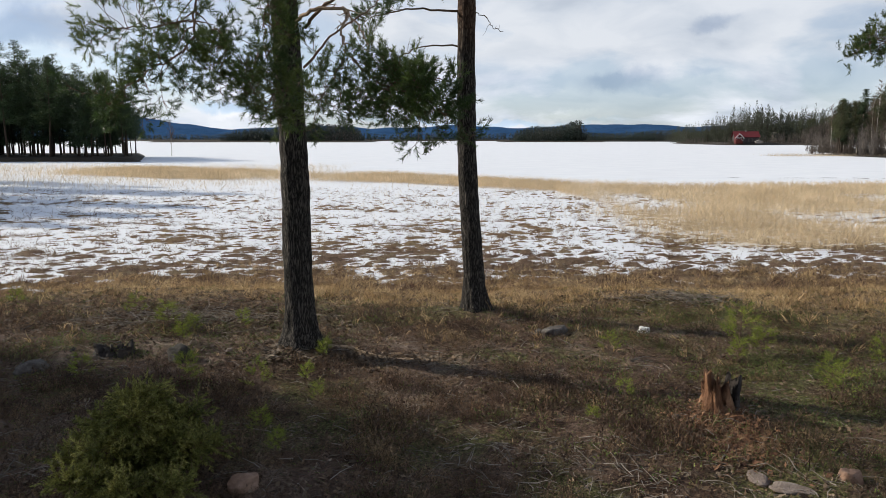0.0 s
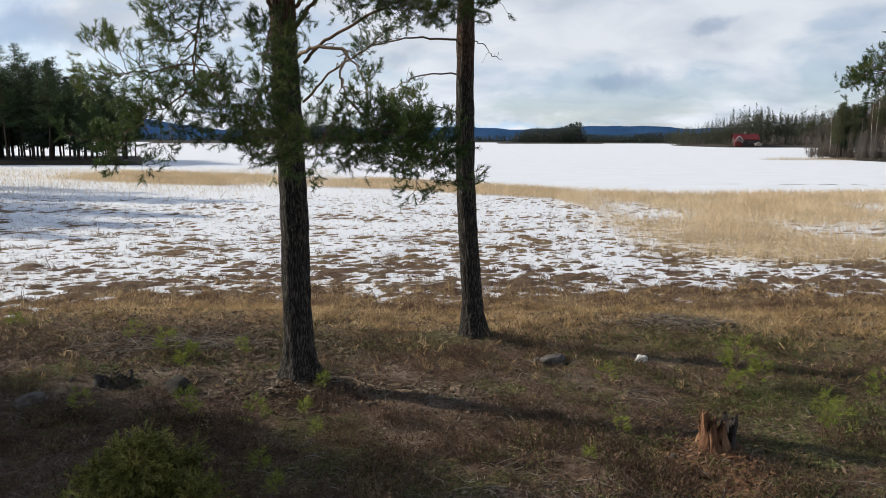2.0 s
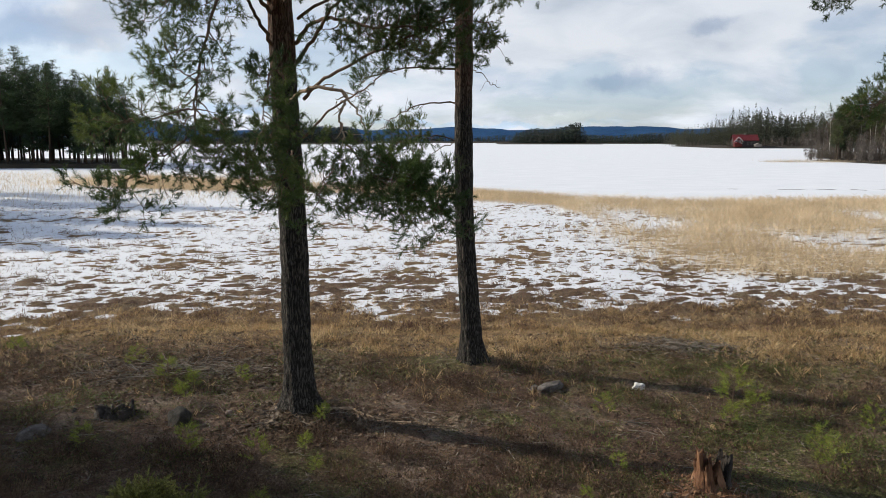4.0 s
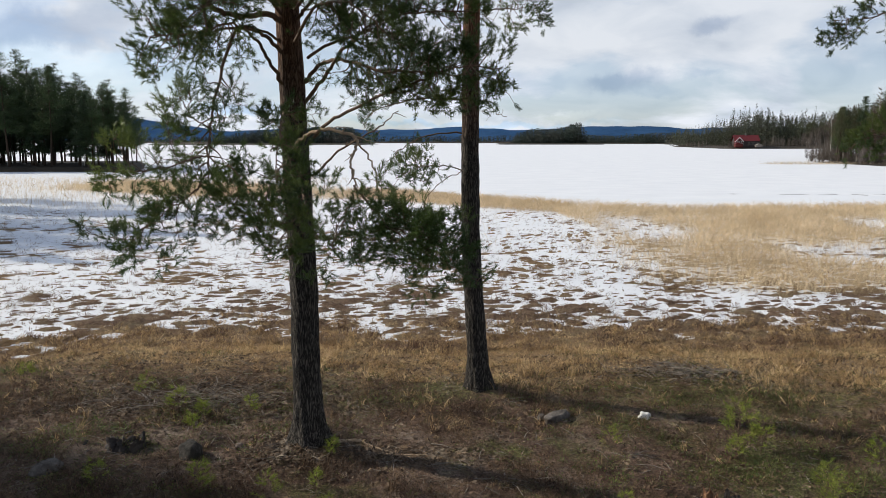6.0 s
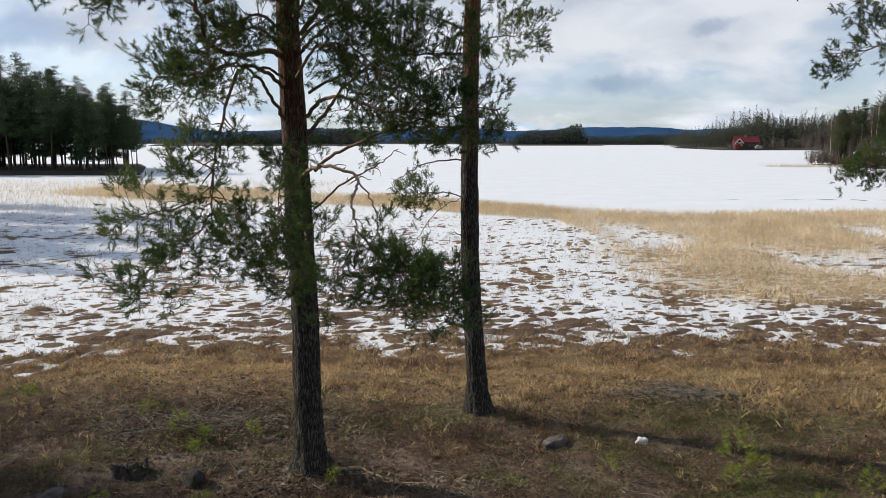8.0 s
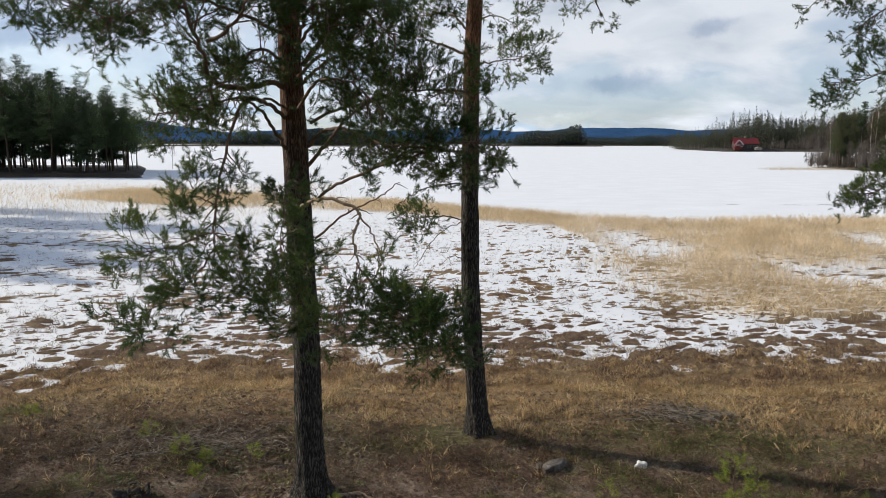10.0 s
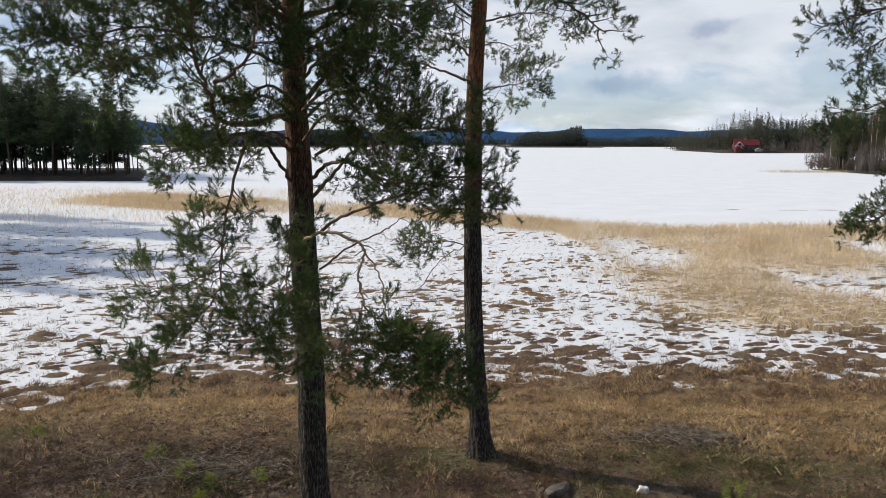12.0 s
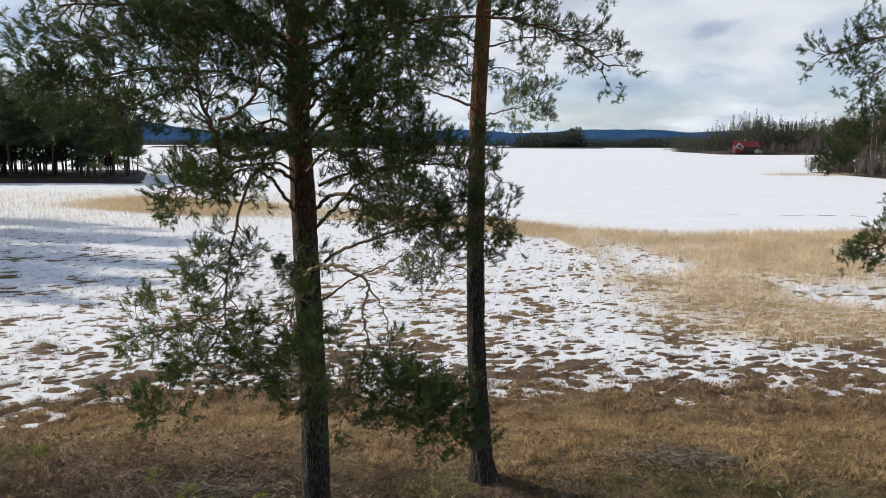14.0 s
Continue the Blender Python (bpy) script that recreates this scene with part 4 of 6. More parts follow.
BIRCHES = "trees on the birch shore"
b1 = place(birch(11.0, 201, "leafless birch with a pale trunk on the lake shore", BIRCHES), 74, 141, 0.4)
b2 = place(birch(9.0, 202, "leafless birch with a pale trunk on the lake shore", BIRCHES), 70, 150, 0.4)
q1 = place(conifer("pine_tree", 10.5, "pine", 203, "olive green pine on the lake shore", BIRCHES, FAR_OLIVE), 78, 145, 0.4)
q2 = place(conifer("spruce_tree", 11.5, "spruce", 204, "dark spruce on the lake shore", BIRCHES, NEEDLE_SPRUCE), 84, 150, 0.4)
spots = []
for i in range(135):
    y = 128 + 60 * rngp.random()
    x = 0.462 * (y - 1.2) + 2.5 + 40 * rngp.random() ** 1.3
    spots.append((x, y, 0.4))
forest([b1, q1, q1, q2, q1, q1, b2, q1], spots, 12, lambda x, y: 0.72 + 0.52 * min(1.0, (x - 0.462 * (y - 1.2)) / 15))
copy_thing(b2, pose(-45.2, 121.0, 0.2, 0, 0, 40)).scale = (0.62, 0.62, 0.62)
copy_thing(b1, pose(-50.0, 102.5, 0.5, 0, 0, 10)).scale = (0.55, 0.55, 0.62)
woods("shore_thicket", np.vstack([along([(64.5, 136), (68, 146), (76, 160)], 3, 70, 15, 0.0), along([(70, 135), (66, 122)], 8, 60, 16, 0.0)]), 2.2, 5.0, 15, "bare brown thicket at the edge of the birch shore", FAR_BROWN, "birch", per=420, fine=0.020, stem=BARK_FAR)

# ---- the pines by the shore ----
PAIR = "pines by the shore"
near_pine("tall Scots pine with furrowed grey bark and drooping limbs", [(-1.47, 9.05, 0.50), (-1.50, 9.05, 1.23), (-1.51, 9.05, 2.4), (-1.55, 9.05, 3.4), (-1.58, 9.05, 4.4), (-1.61, 9.05, 5.4), (-1.60, 9.05, 7.5), (-1.5, 9.0, 10.0), (-1.45, 9.0, 12.5)],
          [(0, 0.165), (0.5, 0.150), (1.6, 0.143), (3.9, 0.128), (5.5, 0.105), (8.0, 0.07), (12.0, 0.01)], [
    ([(-1.65, 9.0, 4.9), (-1.75, 8.7, 4.93), (-1.9, 8.3, 4.84), (-2.0, 7.8, 4.88), (-1.98, 7.5, 5.06), (-2.03, 7.3, 5.39), (-1.99, 7.2, 5.68), (-2.03, 7.1, 5.96)], 0.050, 0.62, 9, 0.55, 0.0, False),
    ([(-1.92, 7.45, 5.16), (-1.68, 7.3, 5.24), (-1.51, 7.1, 5.42), (-1.41, 7.0, 5.66)], 0.030, 0.25, 10, 0.5, 0.0, False),
    ([(-2.02, 7.3, 5.39), (-2.14, 7.1, 5.39), (-2.24, 6.9, 5.3), (-2.41, 6.8, 5.24), (-2.6, 6.7, 5.31)], 0.022, 0.15, 14, 0.45, 0.15, False),
    ([(-2.01, 7.2, 5.64), (-2.17, 7.0, 5.74), (-2.38, 6.8, 5.75), (-2.7, 6.7, 5.7), (-2.93, 6.6, 5.65)], 0.022, 0.10, 14, 0.5, 0.05, False),
    ([(-1.65, 9.0, 4.59), (-1.74, 8.6, 4.73), (-1.82, 8.2, 4.73), (-1.86, 8.0, 4.6), (-1.93, 7.8, 4.21), (-1.94, 7.6, 3.9), (-1.91, 7.4, 3.55), (-1.79, 7.3, 3.38)], 0.034, 0.55, 11, 0.38, 0.2, False),
    ([(-1.92, 7.45, 3.63), (-2.06, 7.3, 3.57), (-2.22, 7.1, 3.52), (-2.43, 7.0, 3.5)], 0.014, 0.1, 16, 0.42, 0.2, False),
    ([(-1.9, 7.4, 3.5), (-1.99, 7.2, 3.31), (-2.15, 7.0, 3.18), (-2.4, 6.9, 2.94)], 0.014, 0.1, 16, 0.38, 0.25, False),
    ([(-1.9, 7.5, 3.82), (-2.03, 7.4, 3.93), (-2.09, 7.3, 4.09)], 0.010, 0.1, 16, 0.3, 0.1, False),
    ([(-1.86, 7.4, 3.5), (-1.69, 7.3, 3.53), (-1.61, 7.2, 3.36), (-1.67, 7.2, 3.13)], 0.010, 0.2, 7, 0.25, 0.3, False),
    ([(-1.65, 9.0, 4.27), (-1.71, 8.7, 4.5), (-1.77, 8.4, 4.66), (-1.87, 8.1, 4.75), (-2.12, 7.9, 4.65), (-2.45, 7.7, 4.59)], 0.032, 0.55, 14, 0.42, 0.1, False),
    ([(-1.66, 9.0, 4.72), (-1.87, 8.7, 4.78), (-2.12, 8.4, 4.73), (-2.38, 8.2, 4.58), (-2.56, 8.0, 4.52)], 0.024, 0.35, 14, 0.45, 0.1, False),
    ([(-1.51, 9.0, 4.92), (-1.36, 8.8, 5.01), (-1.11, 8.5, 5.12), (-0.81, 8.2, 5.15), (-0.53, 7.9, 5.05)], 0.034, 0.35, 11, 0.5, 0.08, False),
    ([(-1.44, 9.05, 4.32), (-1.23, 8.8, 4.47), (-0.96, 8.5, 4.47), (-0.6, 8.1, 4.34), (-0.23, 7.9, 4.31), (0.21, 7.8, 4.28)], 0.036, 0.35, 15, 0.42, 0.1, False),
    ([(-1.45, 9.05, 4.12), (-1.2, 8.8, 4.36), (-0.98, 8.5, 4.55), (-0.66, 8.2, 4.75), (-0.23, 7.9, 4.81), (0.26, 7.7, 4.77)], 0.034, 0.40, 16, 0.45, 0.05, False),
    ([(-1.36, 8.9, 3.39), (-1.04, 8.6, 3.64), (-0.68, 8.4, 3.83), (-0.45, 8.2, 3.99)], 0.022, 0.3, 0, 0.2, 0.1, False),
    ([(-1.35, 8.95, 3.77), (-1.1, 8.7, 3.95), (-0.63, 8.4, 4.13), (-0.24, 8.1, 4.25), (0.12, 7.9, 4.36), (0.46, 7.8, 4.33)], 0.030, 0.55, 15, 0.36, 0.05, False),
    ([(-1.51, 8.75, 3.66), (-1.37, 8.6, 3.78), (-1.13, 8.3, 3.83), (-0.87, 8.0, 3.8), (-0.76, 7.8, 3.71), (-0.79, 7.6, 3.56), (-0.73, 7.4, 3.42), (-0.73, 7.2, 3.23)], 0.034, 0.3, 0, 0.3, 0.2, True),
    ([(-0.75, 7.8, 3.71), (-0.62, 7.7, 3.52), (-0.56, 7.6, 3.27), (-0.53, 7.5, 3.0)], 0.014, 0.3, 0, 0.2, 0.2, True),
    ([(-1.43, 8.7, 3.26), (-1.29, 8.1, 3.18), (-1.25, 7.5, 3.09), (-1.29, 7.1, 2.97)], 0.016, 0.25, 13, 0.36, 0.25, False),
    ([(-0.73, 7.35, 3.38), (-0.51, 7.1, 3.17), (-0.28, 6.9, 3.05), (-0.01, 6.8, 3.0)], 0.014, 0.05, 22, 0.4, 0.2, False),
    ([(-0.74, 7.3, 3.3), (-0.77, 7.0, 3.11), (-0.83, 6.8, 2.95)], 0.012, 0.05, 15, 0.35, 0.25, False),
    ([(-1.47, 9.0, 5.12), (-1.15, 8.8, 5.47), (-0.89, 8.5, 5.72), (-0.73, 8.3, 5.87), (-0.49, 8.1, 6.01), (0.2, 7.9, 6.05), (0.9, 8.1, 5.92), (1.4, 8.4, 5.68)], 0.045, 0.35, 8, 0.5, 0.05, False),
    ([(-1.6, 9.0, 5.31), (-1.65, 8.7, 5.59), (-1.71, 8.4, 5.8), (-1.78, 8.1, 6.03)], 0.035, 0.35, 13, 0.5, 0.0, False),
    ([(-1.51, 8.9, 5.28), (-1.28, 8.3, 5.51), (-0.99, 7.8, 5.52), (-0.66, 7.4, 5.36), (-0.38, 7.2, 5.17)], 0.035, 0.3, 14, 0.5, 0.1, False),
    ([(-1.53, 8.9, 5.55), (-1.58, 8.3, 5.81), (-1.74, 7.6, 5.91), (-1.97, 7.2, 5.98)], 0.035, 0.3, 14, 0.55, 0.05, False),
    ([(-1.6, 8.9, 5.7), (-2.0, 8.2, 6.0), (-2.5, 7.6, 6.1), (-3.0, 7.1, 6.0)], 0.04, 0.25, 15, 0.55, 0.05, False),
    ([(-1.6, 8.9, 5.9), (-1.9, 8.0, 6.15), (-2.1, 7.3, 6.2), (-2.3, 6.8, 6.1)], 0.04, 0.25, 15, 0.55, 0.05, False),
    ([(-1.5, 8.9, 5.6), (-1.1, 8.3, 5.8), (-0.7, 7.8, 5.75), (-0.3, 7.4, 5.55)], 0.035, 0.25, 8, 0.5, 0.08, False),
    ([(-1.5, 8.9, 5.0), (-1.1, 8.4, 5.2), (-0.7, 8.0, 5.1), (-0.35, 7.7, 4.9)], 0.03, 0.3, 9, 0.45, 0.1, False),
    ([(-1.5, 8.9, 4.7), (-1.2, 8.3, 4.9), (-0.8, 7.7, 4.85), (-0.5, 7.3, 4.6)], 0.03, 0.35, 10, 0.42, 0.12, False),
    ([(-1.6, 8.9, 5.4), (-2.1, 8.4, 5.6), (-2.6, 8.0, 5.6), (-3.2, 7.7, 5.45)], 0.032, 0.3, 14, 0.5, 0.08, False),
    ([(-1.5, 8.9, 5.3), (-1.2, 8.3, 5.45), (-1.0, 7.7, 5.4), (-0.9, 7.2, 5.2)], 0.03, 0.25, 9, 0.45, 0.12, False),
    ([(-1.5, 8.9, 6.0), (-1.2, 8.2, 6.2), (-0.8, 7.6, 6.2), (-0.4, 7.0, 6.05)], 0.035, 0.2, 16, 0.55, 0.08, False),
    ([(-1.6, 8.9, 6.1), (-1.6, 8.2, 6.35), (-1.6, 7.6, 6.4), (-1.6, 7.0, 6.3)], 0.035, 0.2, 11, 0.55, 0.05, False),
    ([(-1.4, 9.0, 4.55), (-1.0, 8.7, 4.7), (-0.5, 8.4, 4.7), (-0.1, 8.2, 4.55)], 0.028, 0.3, 10, 0.42, 0.1, False),
    ([(-1.45, 9.0, 5.75), (-0.9, 8.8, 5.95), (-0.3, 8.6, 5.95), (0.1, 8.4, 5.8)], 0.03, 0.3, 14, 0.45, 0.1, False),
    ([(-1.5, 8.85, 3.95), (-1.45, 8.2, 4.0), (-1.36, 7.6, 3.85), (-1.3, 7.1, 3.5)], 0.022, 0.35, 9, 0.34, 0.15, False),
    ([(-1.5, 8.85, 3.5), (-1.5, 8.2, 3.5), (-1.45, 7.6, 3.4), (-1.42, 7.2, 3.15)], 0.018, 0.35, 10, 0.32, 0.18, False),
    ([(-1.62, 9.0, 4.95), (-1.75, 8.5, 5.1), (-1.9, 8.0, 5.0), (-2.0, 7.5, 4.75)], 0.03, 0.3, 11, 0.42, 0.08, False),
    ([(-1.6, 8.9, 5.1), (-1.68, 8.3, 5.2), (-1.72, 7.8, 5.05), (-1.75, 7.4, 4.8)], 0.03, 0.3, 11, 0.42, 0.1, False),
    ([(-0.66, 7.3, 3.3), (-0.42, 7.05, 3.08), (-0.16, 6.85, 2.92), (0.08, 6.75, 2.86)], 0.012, 0.1, 18, 0.36, 0.2, False),
    ([(-2.02, 7.3, 5.5), (-2.3, 6.95, 5.52), (-2.7, 6.75, 5.42), (-3.0, 6.6, 5.34)], 0.02, 0.1, 14, 0.42, 0.12, False),
], 5.9, 12.3, 2.5, 31, PAIR)

near_pine("slender Scots pine, grey below and orange-barked above", [(0.38, 11.0, 0.42), (0.34, 11.0, 1.0), (0.26, 11.0, 2.3), (0.235, 11.0, 3.6), (0.25, 11.0, 5.3), (0.31, 11.0, 6.6), (0.4, 11.0, 9.0), (0.4, 11.0, 12.8)],
          [(0, 0.155), (0.4, 0.138), (1.2, 0.125), (3.0, 0.115), (6.0, 0.095), (9.0, 0.06), (12.4, 0.01)], [
    ([(0.2, 11.0, 5.45), (-0.07, 11.0, 5.54), (-0.43, 10.9, 5.65), (-0.77, 10.8, 5.71)], 0.034, 0.45, 10, 0.4, 0.05, True),
    ([(0.21, 11.0, 5.71), (0.03, 11.0, 5.91), (-0.22, 11.1, 5.97), (-0.55, 11.2, 5.91)], 0.028, 0.3, 14, 0.5, 0.05, True),
    ([(0.24, 11.0, 6.2), (-0.01, 11.0, 6.39), (-0.26, 11.1, 6.55), (-0.58, 11.2, 6.64)], 0.028, 0.3, 14, 0.5, 0.05, False),
    ([(0.4, 11.0, 6.54), (0.67, 11.2, 6.71), (1.0, 11.4, 6.92)], 0.024, 0.25, 13, 0.45, 0.05, False),
    ([(0.38, 11.0, 6.18), (0.75, 11.3, 6.3), (1.15, 11.7, 6.39), (1.52, 12.0, 6.32)], 0.022, 0.3, 11, 0.38, 0.08, False),
    ([(0.35, 11.0, 5.89), (0.6, 11.2, 5.94), (0.86, 11.4, 5.83)], 0.016, 0.3, 10, 0.3, 0.1, False),
    ([(0.34, 11.0, 5.33), (0.59, 11.4, 5.41), (0.92, 11.9, 5.5), (1.22, 12.4, 5.65)], 0.018, 0.25, 12, 0.36, 0.1, False),
    ([(0.13, 11.0, 3.83), (-0.24, 10.8, 3.82), (-0.55, 10.6, 3.67), (-0.77, 10.4, 3.48)], 0.018, 0.3, 0, 0.2, 0.1, False),
    ([(0.14, 11.0, 4.25), (-0.35, 10.8, 4.24), (-0.75, 10.6, 4.16), (-1.07, 10.4, 3.99)], 0.024, 0.5, 9, 0.4, 0.1, False),
    ([(0.15, 11.0, 3.36), (-0.1, 10.9, 3.43), (-0.39, 10.8, 3.41), (-0.67, 10.7, 3.28)], 0.014, 0.25, 16, 0.34, 0.05, False),
    ([(0.14, 11.0, 3.36), (-0.1, 10.9, 3.25), (-0.29, 10.8, 3.05), (-0.47, 10.7, 2.77)], 0.010, 0.3, 0, 0.2, 0.2, False),
    ([(0.13, 11.0, 2.86), (0.03, 10.95, 2.91), (-0.06, 10.9, 2.9)], 0.012, 0.3, 0, 0.1, 0.1, False),
    ([(0.33, 11.0, 4.25), (0.47, 11.1, 4.19), (0.58, 11.2, 4.08), (0.69, 11.3, 4.04)], 0.010, 0.3, 0, 0.2, 0.2, False),
    ([(0.23, 11.0, 4.94), (-0.08, 11.3, 5.01), (-0.38, 11.6, 4.9), (-0.71, 11.9, 4.7)], 0.02, 0.3, 12, 0.4, 0.1, False),
], 7.0, 12.6, 1.7, 32, PAIR)

near_pine("Scots pine whose lower limbs reach over the heath", [(6.9, 10.6, 0.3), (6.95, 10.6, 2.0), (6.9, 10.6, 4.0), (6.85, 10.6, 6.0), (6.8, 10.6, 9.0), (6.8, 10.6, 12.0)],
          [(0, 0.17), (0.5, 0.15), (3.9, 0.13), (6.0, 0.11), (9.0, 0.07), (11.7, 0.01)], [
    ([(6.88, 10.6, 6.2), (6.10, 10.5, 6.55), (5.51, 10.4, 6.5), (5.02, 10.4, 6.25), (4.53, 10.3, 6.11), (4.14, 10.2, 5.97)], 0.04, 0.45, 11, 0.42, 0.05, False),
    ([(6.88, 10.6, 5.9), (6.10, 10.5, 6.3), (5.59, 10.5, 6.26), (5.16, 10.5, 5.97), (4.76, 10.4, 5.74), (4.64, 10.3, 5.47)], 0.03, 0.5, 10, 0.36, 0.25, False),
    ([(6.90, 10.6, 4.00), (6.20, 10.5, 4.30), (5.90, 10.4, 4.30), (5.52, 10.4, 4.10), (5.09, 10.3, 3.84), (4.69, 10.2, 3.75)], 0.034, 0.40, 20, 0.34, 0.1, False),
    ([(6.90, 10.6, 4.30), (6.30, 10.6, 4.55), (6.00, 10.6, 4.56), (5.61, 10.5, 4.46), (5.35, 10.5, 4.49)], 0.026, 0.45, 18, 0.32, 0.05, False),
    ([(6.90, 10.6, 5.2), (6.20, 10.5, 5.4), (5.67, 10.3, 5.4), (5.14, 10.1, 5.25), (4.54, 9.9, 5.05), (4.09, 9.75, 5.0)], 0.026, 0.5, 10, 0.36, 0.15, False),
], 6.8, 11.8, 2.0, 33, PAIR)

# pines added beyond the edge of the view, between shore heath and sun, for shade
SHADE = "pines beside the heath"
g1 = place(conifer("pine_tree", 13.5, "pine", 301, "unseen Scots pine that casts shade over heath and snow", SHADE, NEEDLE_FAR), -12.5, 9.9, 0.4, 0.57)
for x, y, k in ((-10.5, 8.0, 0.48), (-15.5, 10.7, 0.68), (-18.5, 11.9, 0.80), (-12.0, 4.6, 0.58), (-21.5, 13.3, 0.92), (-17.0, 12.5, 0.72), (-14.5, 11.3, 0.62), (-8.6, 8.6, 0.36), (-11.0, 10.0, 0.45)):
    copy_thing(g1, pose(x, y, 0.4, 0, 0, x * 47)).scale = (k, k, k)
# more unseen copies farther out, set to shade the snow
for x, y, k in ((-40, 43.5, 1.0), (-38, 40.8, 0.9), (-46, 44.6, 1.1), (-44, 40.9, 1.0), (-31, 37.9, 0.9), (-35, 35.3, 1.0), (-29.5, 33.6, 0.8), (-41, 38.4, 1.1), (-47, 55.4, 1.1), (-34, 38.9, 1.0), (-38, 35.3, 1.0), (-40, 51.5, 1.0), (-45, 36.7, 1.0), (-30, 30.1, 0.8), (-36, 39.6, 1.0), (-39, 46.2, 1.1), (-32, 34.7, 0.9), (-35.5, 46.2, 1.0), (-31.5, 45.3, 0.9), (-47, 41.4, 1.1), (-50, 46.0, 1.2), (-34.5, 32.9, 0.9)):
    copy_thing(g1, pose(x, y, -0.1, 0, 0, x * 31)).scale = (k, k, k)


# ---- the red house across the ice ----
def red_house(x, y, z):
    house = thing("house", "red wooden house with a red roof on the far shore", "house")
    w, d, wall_h, ridge = 11.5, 8.0, 3.6, 6.2
    bm = bmesh.new()
    pts = [(-w / 2, 0, 0), (-w / 2, d, 0), (w / 2, d, 0), (w / 2, 0, 0)]
    lo = [bm.verts.new(p) for p in pts]
    hi = [bm.verts.new((p[0], p[1], wall_h)) for p in pts]
    r = [bm.verts.new((-w / 2, d / 2, ridge - 0.15)), bm.verts.new((w / 2, d / 2, ridge - 0.15))]
    for i in range(4):
        j = (i + 1) % 4
        bm.faces.new((lo[i], lo[j], hi[j], hi[i]))
    bm.faces.new((hi[0], hi[1], r[0]))
    bm.faces.new((hi[2], hi[3], r[1]))
    bmesh.ops.recalc_face_normals(bm, faces=bm.faces)
    part("wall", bm, DARK_WALL, house, "dark stained board wall")
    bm = bmesh.new()
    e = 0.6
    for s in (-1, 1):
        y0, z0 = (-e, wall_h - 0.4) if s < 0 else (d + e, wall_h - 0.4)
        a = [(-w / 2 - e, y0, z0), (w / 2 + e, y0, z0), (w / 2 + e, d / 2, ridge), (-w / 2 - e, d / 2, ridge)]
        v0 = [bm.verts.new(p) for p in a]
        v1 = [bm.verts.new((p[0], p[1], p[2] + 0.18)) for p in a]
        bm.faces.new(v0)
        bm.faces.new(v1)
        for i in range(4):
            bm.faces.new((v0[i], v0[(i + 1) % 4], v1[(i + 1) % 4], v1[i]))
    bmesh.ops.recalc_face_normals(bm, faces=bm.faces)
    part("roof", bm, RED_ROOF, house, "red roof")
    ch = box("chimney", (-0.4, d / 2 - 0.4, ridge - 0.3), (0.4, d / 2 + 0.4, ridge + 1.0), GREY_BOARD, house, bevel=0.05)
    # front wing with its gable to the lake
    gw, gd, gh, gr = 3.5, 2.6, 3.1, 5.0
    bm = bmesh.new()
    x0 = -w / 2 - 0.2
    f = [bm.verts.new(p) for p in ((x0, -gd, 0), (x0 + gw, -gd, 0), (x0 + gw, -gd, gh), (x0 + gw / 2, -gd, gr), (x0, -gd, gh))]
    b = [bm.verts.new((v.co.x, 0.5, v.co.z)) for v in f]
    bm.faces.new(f)
    bm.faces.new(b)
    for i in range(5):
        bm.faces.new((f[i], f[(i + 1) % 5], b[(i + 1) % 5], b[i]))
    bmesh.ops.recalc_face_normals(bm, faces=bm.faces)
    wing = part("wing", bm, RED_PAINT, house, "red board wing with white trim")
    bm = bmesh.new()
    for s in (-1, 1):
        xa, xb = x0 + gw / 2, x0 + gw / 2 + s * (gw / 2 + 0.45)
        a = [(xb, -gd - 0.4, gh - 0.42), (xb, 1.5, gh - 0.42), (xa, 1.5, gr + 0.05), (xa, -gd - 0.4, gr + 0.05)]
        v0 = [bm.verts.new(p) for p in a]
        v1 = [bm.verts.new((p[0], p[1], p[2] + 0.16)) for p in a]
        bm.faces.new(v0)
        bm.faces.new(v1)
        for i in range(4):
            bm.faces.new((v0[i], v0[(i + 1) % 4], v1[(i + 1) % 4], v1[i]))
    bmesh.ops.recalc_face_normals(bm, faces=bm.faces)
    part("roof", bm, RED_ROOF, house)
    for k in (-1, 1):
        bm = bmesh.new()
        xa, xb = x0 + gw / 2, x0 + gw / 2 + k * (gw / 2 + 0.5)
        for yy in (-gd - 0.48, -gd - 0.40):
            bm.faces.new([bm.verts.new(p) for p in ((xa, yy, gr + 0.25), (xb, yy, gh - 0.24), (xb, yy, gh - 0.60), (xa, yy, gr - 0.13))])
        bm.verts.ensure_lookup_table()
        for i in range(4):
            j = (i + 1) % 4
            bm.faces.new((bm.verts[i], bm.verts[j], bm.verts[4 + j], bm.verts[4 + i]))
        bmesh.ops.recalc_face_normals(bm, faces=bm.faces)
        part("bargeboard", bm, WHITE_PAINT, house, "white bargeboard")
    for k in range(2):
        win = box("window", (x0 + 0.5 + k * 1.3, -gd - 0.06, 2.1), (x0 + 1.5 + k * 1.3, -gd + 0.02, 3.3), WHITE_PAINT, house, "white window frame")
        box("pane", (x0 + 0.62 + k * 1.3, -gd - 0.09, 2.22), (x0 + 1.38 + k * 1.3, -gd - 0.05, 3.18), DARK_WALL, win)
    box("porch_beam", (x0 - 0.1, -gd - 0.10, 1.75), (x0 + gw + 0.1, -gd - 0.02, 1.95), WHITE_PAINT, house)
